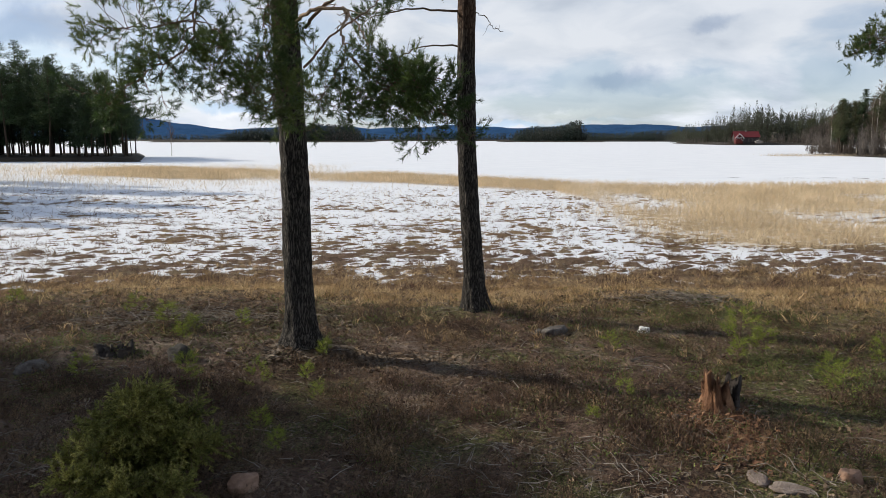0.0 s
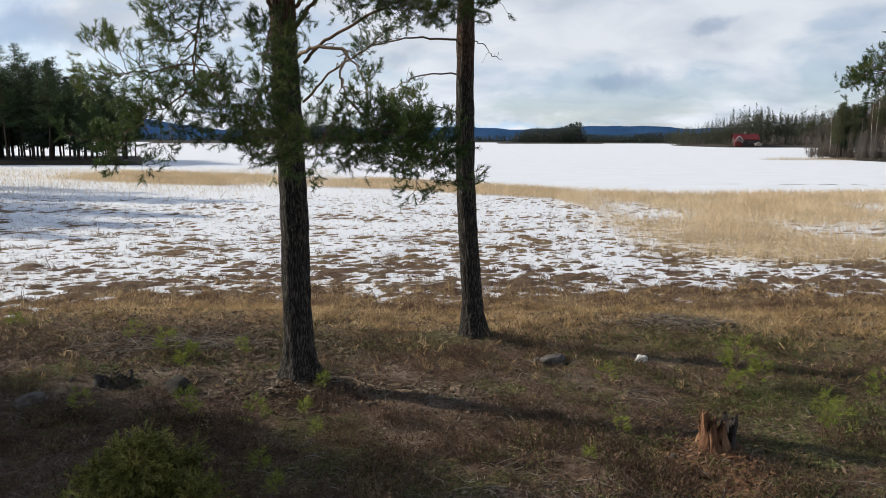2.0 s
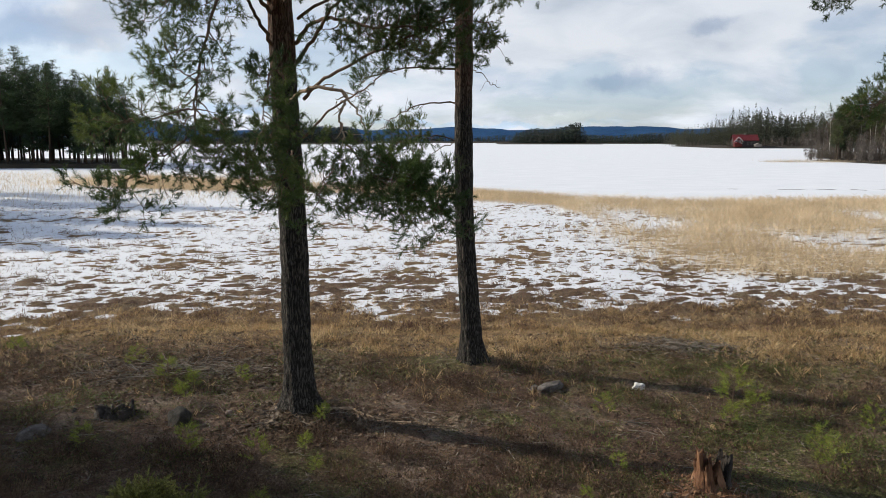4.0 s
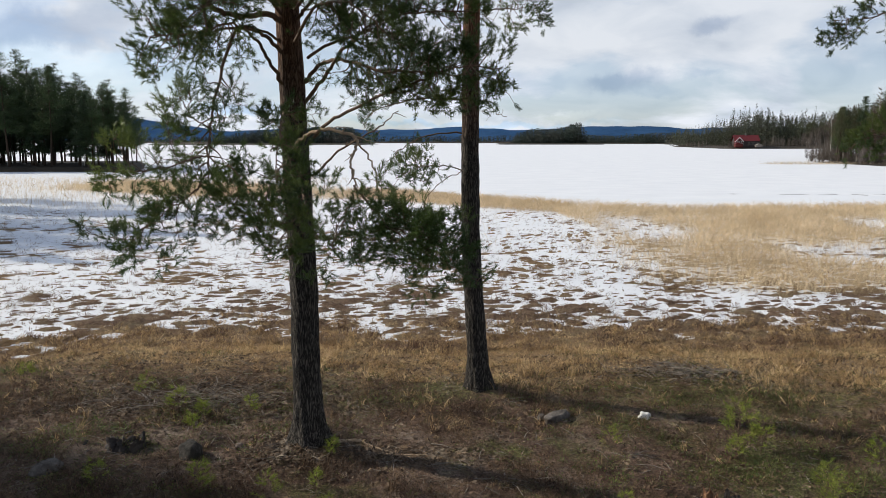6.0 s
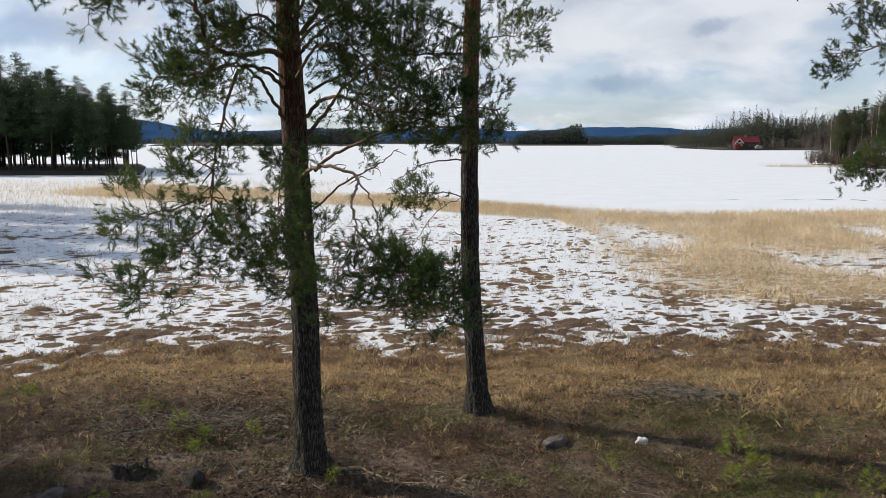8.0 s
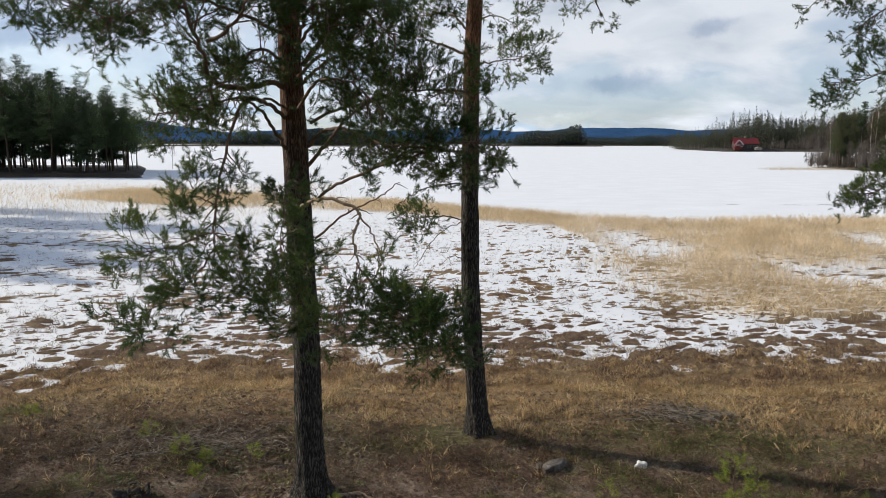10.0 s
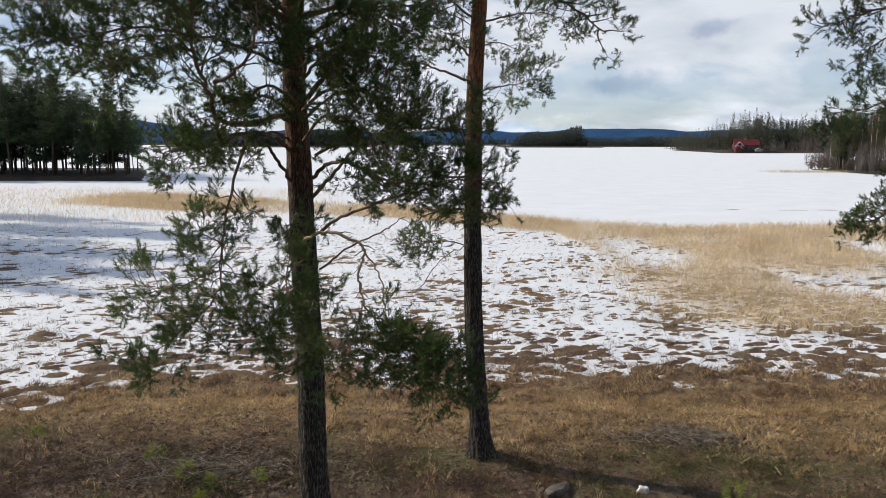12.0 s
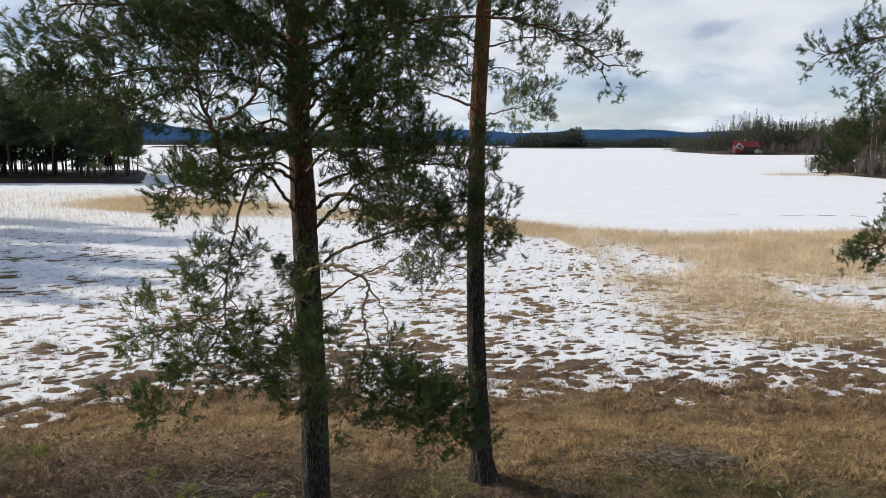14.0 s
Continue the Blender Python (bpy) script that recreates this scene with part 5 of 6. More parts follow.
    for k in range(4):
        win = box("window", (0.6 + k * 1.35, -0.06, 1.2), (1.4 + k * 1.35, 0.02, 2.5), GREY_BOARD, house)
        box("pane", (0.7 + k * 1.35, -0.09, 1.3), (1.3 + k * 1.35, -0.05, 2.4), DARK_WALL, win)
    house.matrix_basis = pose(x, y, z, 0, 0, -8) @ Matrix.Scale(0.97, 4)
    return house


def shed(x, y, z, w, d, h, wall, label):
    s = thing("shed", label, "shed")
    bm = bmesh.new()
    f = [bm.verts.new(p) for p in ((0, 0, 0), (w, 0, 0), (w, 0, h), (w / 2, 0, h + w * 0.22), (0, 0, h))]
    b = [bm.verts.new((v.co.x, d, v.co.z)) for v in f]
    bm.faces.new(f)
    bm.faces.new(b)
    for i in range(5):
        bm.faces.new((f[i], f[(i + 1) % 5], b[(i + 1) % 5], b[i]))
    bmesh.ops.recalc_face_normals(bm, faces=bm.faces)
    part("wall", bm, wall, s)
    bm = bmesh.new()
    for k in (-1, 1):
        xa, xb = w / 2, w / 2 + k * (w / 2 + 0.3)
        a = [(xb, -0.3, h - 0.13), (xb, d + 0.3, h - 0.13), (xa, d + 0.3, h + w * 0.22 + 0.02), (xa, -0.3, h + w * 0.22 + 0.02)]
        v0 = [bm.verts.new(p) for p in a]
        v1 = [bm.verts.new((p[0], p[1], p[2] + 0.12)) for p in a]
        bm.faces.new(v0)
        bm.faces.new(v1)
        for i in range(4):
            bm.faces.new((v0[i], v0[(i + 1) % 4], v1[(i + 1) % 4], v1[i]))
    bmesh.ops.recalc_face_normals(bm, faces=bm.faces)
    part("roof", bm, RED_ROOF if wall is RED_PAINT else GREY_BOARD, s)
    box("door", (w * 0.35, -0.06, 0.0), (w * 0.65, 0.02, h * 0.85), wall, s)
    s.matrix_basis = pose(x, y, z, 0, 0, -4)
    return s


red_house(142.6, 392.0, 0.7)
shed(134.6, 385.0, 0.9, 2.8, 2.6, 1.5, RED_PAINT, "small red shed below the red house")
shed(145.0, 386.0, 0.9, 3.0, 2.4, 0.9, GREY_BOARD, "low grey boathouse below the red house")


# ---- stones, stumps ----
def stone(x, y, size, material, label, seed, sink=0.3):
    bm = bmesh.new()
    bmesh.ops.create_icosphere(bm, subdivisions=4, radius=1.0)
    off = Vector((seed * 3.1, seed * 1.7, 0.3))
    for v in bm.verts:
        n = v.co.normalized()
        k = 1 + 0.30 * noise.noise(n * 1.3 + off) + 0.10 * noise.noise(n * 3.5 + off) + 0.03 * noise.noise(n * 11 + off)
        flat = max(-1, min(1, n.z * 1.5))
        v.co = Vector((n.x * size[0] * k, n.y * size[1] * k, (0.55 * n.z + 0.45 * flat) * size[2] * k))
    ob = part("stone", bm, material, None, smooth=True)
    z = float(ground_height(np.array([x]), np.array([y]))[0])
    ob.matrix_basis = pose(x, y, z + size[2] * (0.5 - sink), 0, 0, seed * 57)
    return tagged(ob, label, "stone", "stones on the heath")


stone(-4.08, 8.55, (0.164, 0.128, 0.098), STONE, "rounded grey stone among heather", 1, 0.42)
stone(-2.72, 8.90, (0.150, 0.120, 0.125), DARK_STONE, "dark rounded stone among heather", 2, 0.38)
stone(-2.25, 9.05, (0.041, 0.032, 0.034), PALE_STONE, "small pale stone by a pine", 3, 0.2)
stone(1.28, 10.10, (0.225, 0.095, 0.060), STONE, "flat grey stone in the grass", 4, 0.2)
stone(1.10, 10.12, (0.057, 0.048, 0.045), STONE, "small grey stone in the grass", 5)
stone(2.33, 10.12, (0.074, 0.048, 0.060), WHITE_STONE, "angular white stone in the heath", 6, 0.15)
stone(-1.22, 5.95, (0.107, 0.080, 0.068), RUST_STONE, "reddish stone beside a juniper", 7)
stone(2.20, 6.26, (0.125, 0.060, 0.026), PALE_STONE, "flat pale stone in bare earth", 8, 0.42)
stone(2.36, 6.06, (0.150, 0.075, 0.024), PALE_STONE, "flat pale stone in bare earth", 9, 0.42)
stone(2.80, 6.22, (0.085, 0.070, 0.060), RUST_STONE, "rounded grey stone in bare earth", 10)
stone(1.95, 7.35, (0.037, 0.032, 0.026), STONE, "small stone beside a rotten stump", 11, 0.2)


# ---- low plants ----
def grass_template(count, height, spread_r, width, seed, bend=0.6):
    """A tuft of bent blades, one unit of size tall."""
    rng = np.random.default_rng(seed)
    vs, fs = [], []
    for i in range(count):
        a = rng.random() * 6.283
        root = np.array([math.cos(a), math.sin(a), 0]) * spread_r * rng.random() ** 0.5
        a = rng.random() * 6.283
        lean = np.array([math.cos(a), math.sin(a), 0]) * bend * (0.3 + rng.random())
        h = height * (0.5 + 0.6 * rng.random())
        mid = root + lean * 0.30 * h + UP * 0.62 * h
        tip = root + lean * 1.0 * h + UP * (0.95 - 0.45 * bend * rng.random()) * h
        s = np.array([-math.sin(a), math.cos(a), 0]) * width
        k = 5 * i
        vs += [root - s, root + s, mid - s * 0.8, mid + s * 0.8, tip]
        fs += [(k, k + 1, k + 3), (k, k + 3, k + 2), (k + 2, k + 3, k + 4)]
    return np.array(vs), np.array(fs)


def heather_template(stems, seed):
    """A sprig of heather: thin rising stems set with tiny leaves."""
    rng = np.random.default_rng(seed)
    vs, fs = [], []

    def tri(a, b, c):
        k = len(vs)
        vs.extend((a, b, c))
        fs.append((k, k + 1, k + 2))
    for i in range(stems):
        a = rng.random() * 6.283
        lean = np.array([math.cos(a), math.sin(a), 0]) * (0.25 + 0.55 * rng.random())
        root = np.array([math.cos(a), math.sin(a), 0]) * 0.25 * rng.random()
        tip = root + lean * 0.8 + UP * (0.6 + 0.5 * rng.random())
        s = np.cross(unit(tip - root), rng.normal(size=3)) * 0.013
        tri(root - s, root + s, tip)
        for j in range(4):
            at = root + (tip - root) * (0.45 + 0.58 * rng.random())
            d = rng.normal(size=3) * 0.09
            e = rng.normal(size=3) * 0.022
            tri(at - e, at + e, at + d + UP * 0.07)
    return np.array(vs), np.array(fs)


def leaf_template(leaves, seed):
    """A low sprig with small oval leaves."""
    rng = np.random.default_rng(seed)
    vs, fs = [], []
    for i in range(leaves):
        a = rng.random() * 6.283
        at = np.array([math.cos(a), math.sin(a), 0]) * 0.9 * rng.random() ** 0.5 + UP * (0.15 + 0.75 * rng.random())
        d = unit(np.array([math.cos(a), math.sin(a), 0.25 + 0.5 * rng.random()])) * 0.30
        s = unit(np.cross(d, UP + rng.normal(0, 0.4, 3))) * 0.10
        k = 4 * i
        vs += [at, at + d * 0.5 - s, at + d * 0.5 + s, at + d]
        fs += [(k, k + 1, k + 2), (k + 1, k + 3, k + 2)]
    return np.array(vs), np.array(fs)


GRASS = [grass_template(8, 1.0, 0.24, 0.020, s) for s in range(5)]
SEDGES = [grass_template(5, 1.0, 0.95, 0.050, s + 20, 1.3) for s in range(5)]
HEATHERS = [heather_template(4, s) for s in range(5)]
LEAVES = [leaf_template(12, s) for s in range(5)]


def strewn(n, y0, y1, seed, chance, margin=1.0):
    """Places over the heath that the chance function lets stand."""
    rng = np.random.default_rng(seed)
    y = y0 + (y1 - y0) * rng.random(n)
    half = 0.60 * (y - 1.2) + margin
    x = (2 * rng.random(n) - 1) * half
    keep = rng.random(n) < chance(x, y) * half / half.max()
    x, y = x[keep], y[keep]
    return np.stack([x, y, ground_height(x, y)], 1), rng


def tufts(name, places, rng, templates, size, lean, material, label, category, sink=0.01):
    n = len(places)
    ways = np.column_stack([rng.normal(0, lean, (n, 2)), np.ones(n)])
    clump = step(0.32, 0.68, vnoise(places[:, 0] * 2.6, places[:, 1] * 2.6, 47, 3))
    sizes = (size[0] + (size[1] - size[0]) * rng.random(n) ** 1.3) * (0.65 + 0.75 * clump)
    v, f = needles([(p - UP * sink, w, s) for p, w, s in zip(places, ways, sizes)], templates)
    return tagged(solid(name, v, f, material), label, category, kind="stuff")


def dry_zone(x, y):
    """How grassy the heath is: dry grass towards the water, heather towards the trees."""
    return step(11.0, 12.2, y + 2.0 * (vnoise(x * 0.5, y * 0.5, 51, 3) - 0.5) + 0.07 * np.clip(x, -5, 4))


def bare(x, y):
    """Trodden earth and litter, where little grows."""
    b = 0.9 * np.exp(-(((x - 2.2) / 0.6) ** 2 + ((y - 6.1) / 0.6) ** 2))
    b = np.maximum(b, np.exp(-(((x - 2.27) / 0.32) ** 2 + ((y - 7.2) / 0.5) ** 2)))
    b = np.maximum(b, np.exp(-(((x - 0.0) / 0.9) ** 2 + ((y - 8.6) / 0.35) ** 2)) * 0.7)
    b = np.maximum(b, np.exp(-(((x + 3.1) / 0.6) ** 2 + ((y - 6.0) / 0.7) ** 2)))
    b = np.maximum(b, np.exp(-(((x + 1.5) / 0.45) ** 2 + ((y - 9.0) / 0.4) ** 2)))
    b = np.maximum(b, np.exp(-(((x - 3.3) / 0.8) ** 2 + ((y - 11.7) / 0.35) ** 2)) * 0.8)
    b = np.maximum(b, np.exp(-(((x + 3.3) / 1.3) ** 2 + ((y - 10.65) / 0.5) ** 2)) * 1.15)
    return np.clip(b, 0, 1)


def heather_chance(x, y):
    return np.clip((vnoise(x * 1.1, y * 1.1, 61, 3) - 0.38) * 7, 0.30, 1) * (1 - 0.94 * dry_zone(x, y)) * (1 - 0.85 * bare(x, y))


def green_chance(x, y):
    side = 0.35 + 0.65 * step(1.2, 3.0, x) + 0.7 * step(-1.3, -2.4, x)
    return np.clip((vnoise(x * 0.7, y * 0.7, 71, 3) - 0.36) * 4, 0.08, 1) * side * (1 - 0.75 * dry_zone(x, y)) * (1 - 0.8 * bare(x, y))


def grass_chance(x, y):
    edge = 1 - step(16.0, 17.6, y - shore_shift(x))
    side = 0.80 + 0.20 * step(-2.5, 0.5, x)
    return side * edge * np.clip(dry_zone(x, y) + 0.12 * step(8.6, 10.0, y), 0, 1) * (0.45 + 0.55 * step(0.35, 0.6, vnoise(x * 0.9, y * 0.9, 81, 3))) * (1 - 0.97 * bare(x, y))


def russet_chance(x, y):
    q = y - shore_shift(x)
    return np.clip((vnoise(x * 0.6, y * 0.9, 91, 3) - 0.42) * 6, 0, 1) * step(13.2, 14.6, q) * (1 - step(16.2, 17.8, q)) + 0.25 * np.clip((vnoise(x * 0.5, y * 0.7, 92, 3) - 0.55) * 6, 0, 1) * step(10, 11, y) * (1 - step(13, 14, q))


pl, rg = strewn(70000, 4.6, 13.0, 1, heather_chance)
tufts("heather", pl, rg, HEATHERS, (0.035, 0.105), 0.35, HEATHER, "reddish brown heather covering the heath", "heather")
pl, rg = strewn(34000, 4.6, 9.0, 21, lambda x, y: (1 - step(7.8, 8.8, y)) * (1 - 0.9 * bare(x, y)) * np.clip((vnoise(x * 1.3, y * 1.3, 62, 3) - 0.36) * 7, 0.1, 1) * (1 - 0.5 * step(1.8, 3.0, x)))
tufts("heather", pl, rg, HEATHERS, (0.05, 0.125), 0.3, HEATHER, "dark purple-brown heather in the shade", "heather")
pl, rg = strewn(44000, 4.6, 13.5, 2, green_chance)
tufts("lingonberry", pl, rg, LEAVES, (0.025, 0.060), 0.25, LINGON, "low green lingonberry sprigs on the heath", "shrub")
pl, rg = strewn(56000, 8.6, 18.0, 3, grass_chance)
tufts("dry_grass", pl, rg, GRASS, (0.05, 0.15), 0.7, DRY_GRASS, "pale withered grass on the shore", "grass")
pl, rg = strewn(15000, 4.6, 12.5, 4, lambda x, y: 0.10 + 0.5 * np.clip((vnoise(x, y, 95, 2) - 0.4) * 4, 0, 1))
tufts("withered_grass", pl, rg, GRASS, (0.03, 0.11), 0.8, SEDGE, "withered brown grass among the heather", "grass")
pl, rg = strewn(60000, 4.6, 14.2, 7, lambda x, y: (1 - 0.85 * dry_zone(x, y)) * (0.9 * step(1.4, 3.2, x + 0.5 * vnoise(x, y, 96, 2)) * np.clip((vnoise(x * 0.8, y * 0.8, 97, 3) - 0.38) * 5, 0, 1) + 0.30 * green_chance(x, y) + 0.5 * step(9.8, 10.8, y) * np.clip((vnoise(x * 0.55, y * 0.9, 98, 3) - 0.5) * 8, 0, 1)))
tufts("green_heath_sprigs", pl, rg, HEATHERS, (0.03, 0.095), 0.4, GREEN_SPRIG, "fresh green blueberry sprigs and moss on the heath", "shrub")
pl, rg = strewn(20000, 10.0, 18.0, 5, russet_chance)
tufts("russet_bog_shrub", pl, rg, HEATHERS, (0.06, 0.15), 0.3, HEATHER, "russet leafless bog shrubs along the shore", "shrub")


def sedge_places(n, seed):
    """On the domes that stand out of the snow."""
    rng = np.random.default_rng(seed)
    y = 13.5 + 33 * rng.random(n) ** 1.25
    x = (2 * rng.random(n) - 1) * (0.60 * (y - 1.2) + 1)
    g, s = ground_height(x, y), snow_height(x, y)
    field, patch, _, _ = reed_field(x, y)
    keep = (g > s - 0.006 - 0.026 * rng.random(n) ** 2) & (y - shore_shift(x) > 14.3) & (field * step(0.44, 0.60, patch) < 0.4 + 0.3 * rng.random(n))
    return np.stack([x, y, g], 1)[keep], rng


pl, rg = sedge_places(105000, 6)
tufts("sedge_tussocks", pl, rg, SEDGES, (0.035, 0.095), 0.6, SEDGE, "withered brown sedge tussocks sticking out of the snow", "grass")


def reed_density(x, y):
    field, patch, w, far = reed_field(x, y)
    near = np.interp(x, [-30, -22, -4, 5, 7], [58, 54, 48, 40, 20])
    band = step(-0.5, 1.5, y + w - near) * (1 - step(-2.5, 0.5, y + w - far)) * step(-33, -22, x) * (1 - step(5, 8, x)) * (0.2 + 0.8 * step(0.36, 0.54, patch))
    rim = step(36, 40, y) * 0.8
    thin = np.maximum(0.06 + 0.94 * step(0.44, 0.61, patch), rim)
    left = 0.03 * step(-9, -14, x) * step(38, 46, y) * (1 - step(70, 82, y))
    stray = 0.005 * step(20, 27, y) * (1 - step(-4, 0, y - far))
    return np.clip(np.maximum(band, field * thin) + left + stray, 0, 1)


def reeds(n, seed):
    rng = np.random.default_rng(seed)
    y = 19.0 + 58 * rng.random(n)
    x = (2 * rng.random(n) - 1) * (0.60 * (y - 1.2) + 1)
    keep = rng.random(n) < reed_density(x, y) * (0.60 * (y - 1.2) + 1) / 47
    x, y = x[keep], y[keep]
    n = len(x)
    z = np.maximum(ground_height(x, y), snow_height(x, y)) - 0.03
    h = (0.20 + 0.34 * rng.random(n) ** 1.4) * np.interp(y, [20, 35, 50], [0.9, 1.0, 1.2])
    a = rng.random(n) * 6.283
    lean = np.abs(rng.normal(0, 0.42, n)) * h
    wide = np.interp(y, [20, 60], [0.0021, 0.0055]) * (0.6 + 0.7 * rng.random(n))
    b = rng.random(n) * 6.283
    sx, sy = np.cos(b) * wide, np.sin(b) * wide
    mx, my = x + np.cos(a) * lean * 0.4, y + np.sin(a) * lean * 0.4
    tx, ty = x + np.cos(a) * lean, y + np.sin(a) * lean
    v = np.stack([np.stack([x - sx, y - sy, z], 1), np.stack([mx + sx, my + sy, z + h * 0.55], 1), np.stack([mx - sx, my - sy, z + h * 0.6], 1), np.stack([tx, ty, z + h], 1)], 1).reshape(-1, 3)
    f = np.array([(0, 1, 2), (2, 1, 3)])[None] + 4 * np.arange(n)[:, None, None]
    return tagged(solid("reeds", v, f.reshape(-1, 3), REED), "pale dry reeds standing in the snow and ice", "reeds", kind="stuff")


reeds(2200000, 8)


def shore_reeds(n, seed):
    """Sparse reeds on the ice below the birch shore."""
    rng = np.random.default_rng(seed)
    x = 50 + 40 * rng.random(n)
    y = 131 + 0.35 * (x - 62) * (x > 62) - 16 * (x > 62) * (x - 62) / 28 - 1.0 + rng.normal(0, 2.2, n)
    keep = vnoise(x * 0.25, y * 0.3, 88, 3) > 0.42
    x, y = x[keep], y[keep]
    n = len(x)
    h, a = 0.25 + 0.35 * rng.random(n), rng.random(n) * 6.283
    w = 0.012 * (0.7 + 0.6 * rng.random(n))
    z = snow_height(x, y) - 0.02
    v = np.stack([np.stack([x - w, y, z], 1), np.stack([x + w, y, z], 1), np.stack([x + 0.4 * h * np.cos(a), y + 0.4 * h * np.sin(a), z + h], 1)], 1).reshape(-1, 3)
    return tagged(solid("reeds", v, np.arange(3 * n).reshape(-1, 3), REED), "sparse dry reeds below the birch shore", "reeds", kind="stuff")


shore_reeds(3500, 18)


def twig_litter(name, places, rng, lengths, label, flat=0.25):
    heap = Heap()
    for p in places:
        a = rng.random() * 6.283
        L = lengths[0] + (lengths[1] - lengths[0]) * rng.random()
        d = np.array([math.cos(a), math.sin(a), rng.normal(0.05, flat * 0.4)])
        m = p + d * L * 0.5 + rng.normal(0, 0.04, 3) * L + UP * 0.012
        e = p + d * L + rng.normal(0, 0.08, 3) * L
        e[2] = max(e[2], p[2] + 0.004)
        r = 0.0018 + 0.0035 * rng.random() ** 2
        heap.add(*tube(np.array([p + UP * 0.006, m, e]), (r, r * 0.8, r * 0.5), 4))
    v, f = heap.arrays()
    return tagged(solid(name, v, f, TWIG), label, "twigs", kind="stuff")


def flakes(n, seed):
    """Fallen needles, leaves and bark scales lying on the floor."""
    pl, rng = strewn(n, 4.6, 13.5, seed, lambda x, y: 0.55 + 0.45 * bare(x, y))
    m = len(pl)
    L = 0.010 + 0.028 * rng.random(m) ** 2
    a = rng.random(m) * 6.283
    d = np.stack([np.cos(a), np.sin(a), rng.normal(0.15, 0.35, m)], 1) * L[:, None]
    s = np.stack([-np.sin(a), np.cos(a), rng.normal(0, 0.5, m)], 1) * (L * (0.12 + 0.35 * rng.random(m)))[:, None]
    c = pl + UP * (0.004 + 0.01 * rng.random(m))[:, None]
    v = np.stack([c - d, c + s, c + d, c - s], 1).reshape(-1, 3)
    return tagged(solid("needle_litter", v, np.arange(len(v)).reshape(-1, 4), LITTER), "brown needle litter and bark scales on the heath", "litter", kind="stuff")


flakes(190000, 17)


def litter_patch(cx, cy, rx, ry, n, seed, name="bark_litter", material=LITTER, label="dark patch of bark and needle litter on the heath"):
    """A dark patch of needles and bark under the trees."""
    rng = np.random.default_rng(seed)
    x, y = cx + rng.normal(0, rx, n), cy + rng.normal(0, ry, n)
    c = np.stack([x, y, ground_height(x, y) + 0.004 + 0.02 * rng.random(n)], 1)
    L, a = 0.012 + 0.03 * rng.random(n) ** 2, rng.random(n) * 6.283
    d = np.stack([np.cos(a), np.sin(a), rng.normal(0.1, 0.3, n)], 1) * L[:, None]
    s = np.stack([-np.sin(a), np.cos(a), rng.normal(0, 0.4, n)], 1) * (L * (0.2 + 0.4 * rng.random(n)))[:, None]
    v = np.stack([c - d, c + s, c + d, c - s], 1).reshape(-1, 3)
    return tagged(solid(name, v, np.arange(len(v)).reshape(-1, 4), material), label, "litter", kind="stuff")


litter_patch(-3.3, 10.6, 1.0, 0.36, 17000, 3)
litter_patch(3.3, 11.7, 0.5, 0.2, 2500, 4)
litter_patch(2.22, 7.05, 0.16, 0.30, 3500, 5, "wood_crumbs", ROT, "orange crumbs of rotten wood below a stump")
litter_patch(-0.55, 8.95, 0.5, 0.14, 2500, 6)
litter_patch(-1.5, 8.85, 0.35, 0.22, 3000, 7)
pl, rg = strewn(12000, 4.8, 12.5, 14, lambda x, y: 0.25 + 0.75 * bare(x, y))
twig_litter("fallen_twigs", pl, rg, (0.05, 0.26), "grey dead twigs littering the heath")
for cx, cy, rx, ry, n, sd in ((3.3, 11.75, 0.75, 0.30, 260, 1), (-3.2, 10.65, 1.1, 0.42, 300, 2), (0.9, 6.3, 1.3, 0.7, 260, 3)):
    rg = np.random.default_rng(sd)
    x, y = cx + rg.normal(0, rx * 0.6, n), cy + rg.normal(0, ry * 0.6, n)
    pl = np.stack([x, y, ground_height(x, y) + 0.03 * rg.random(n)], 1)
    twig_litter("brushwood", pl, rg, (0.12, 0.42) if cy > 9 else (0.05, 0.2), "heap of grey dead brushwood on the heath", 0.5)


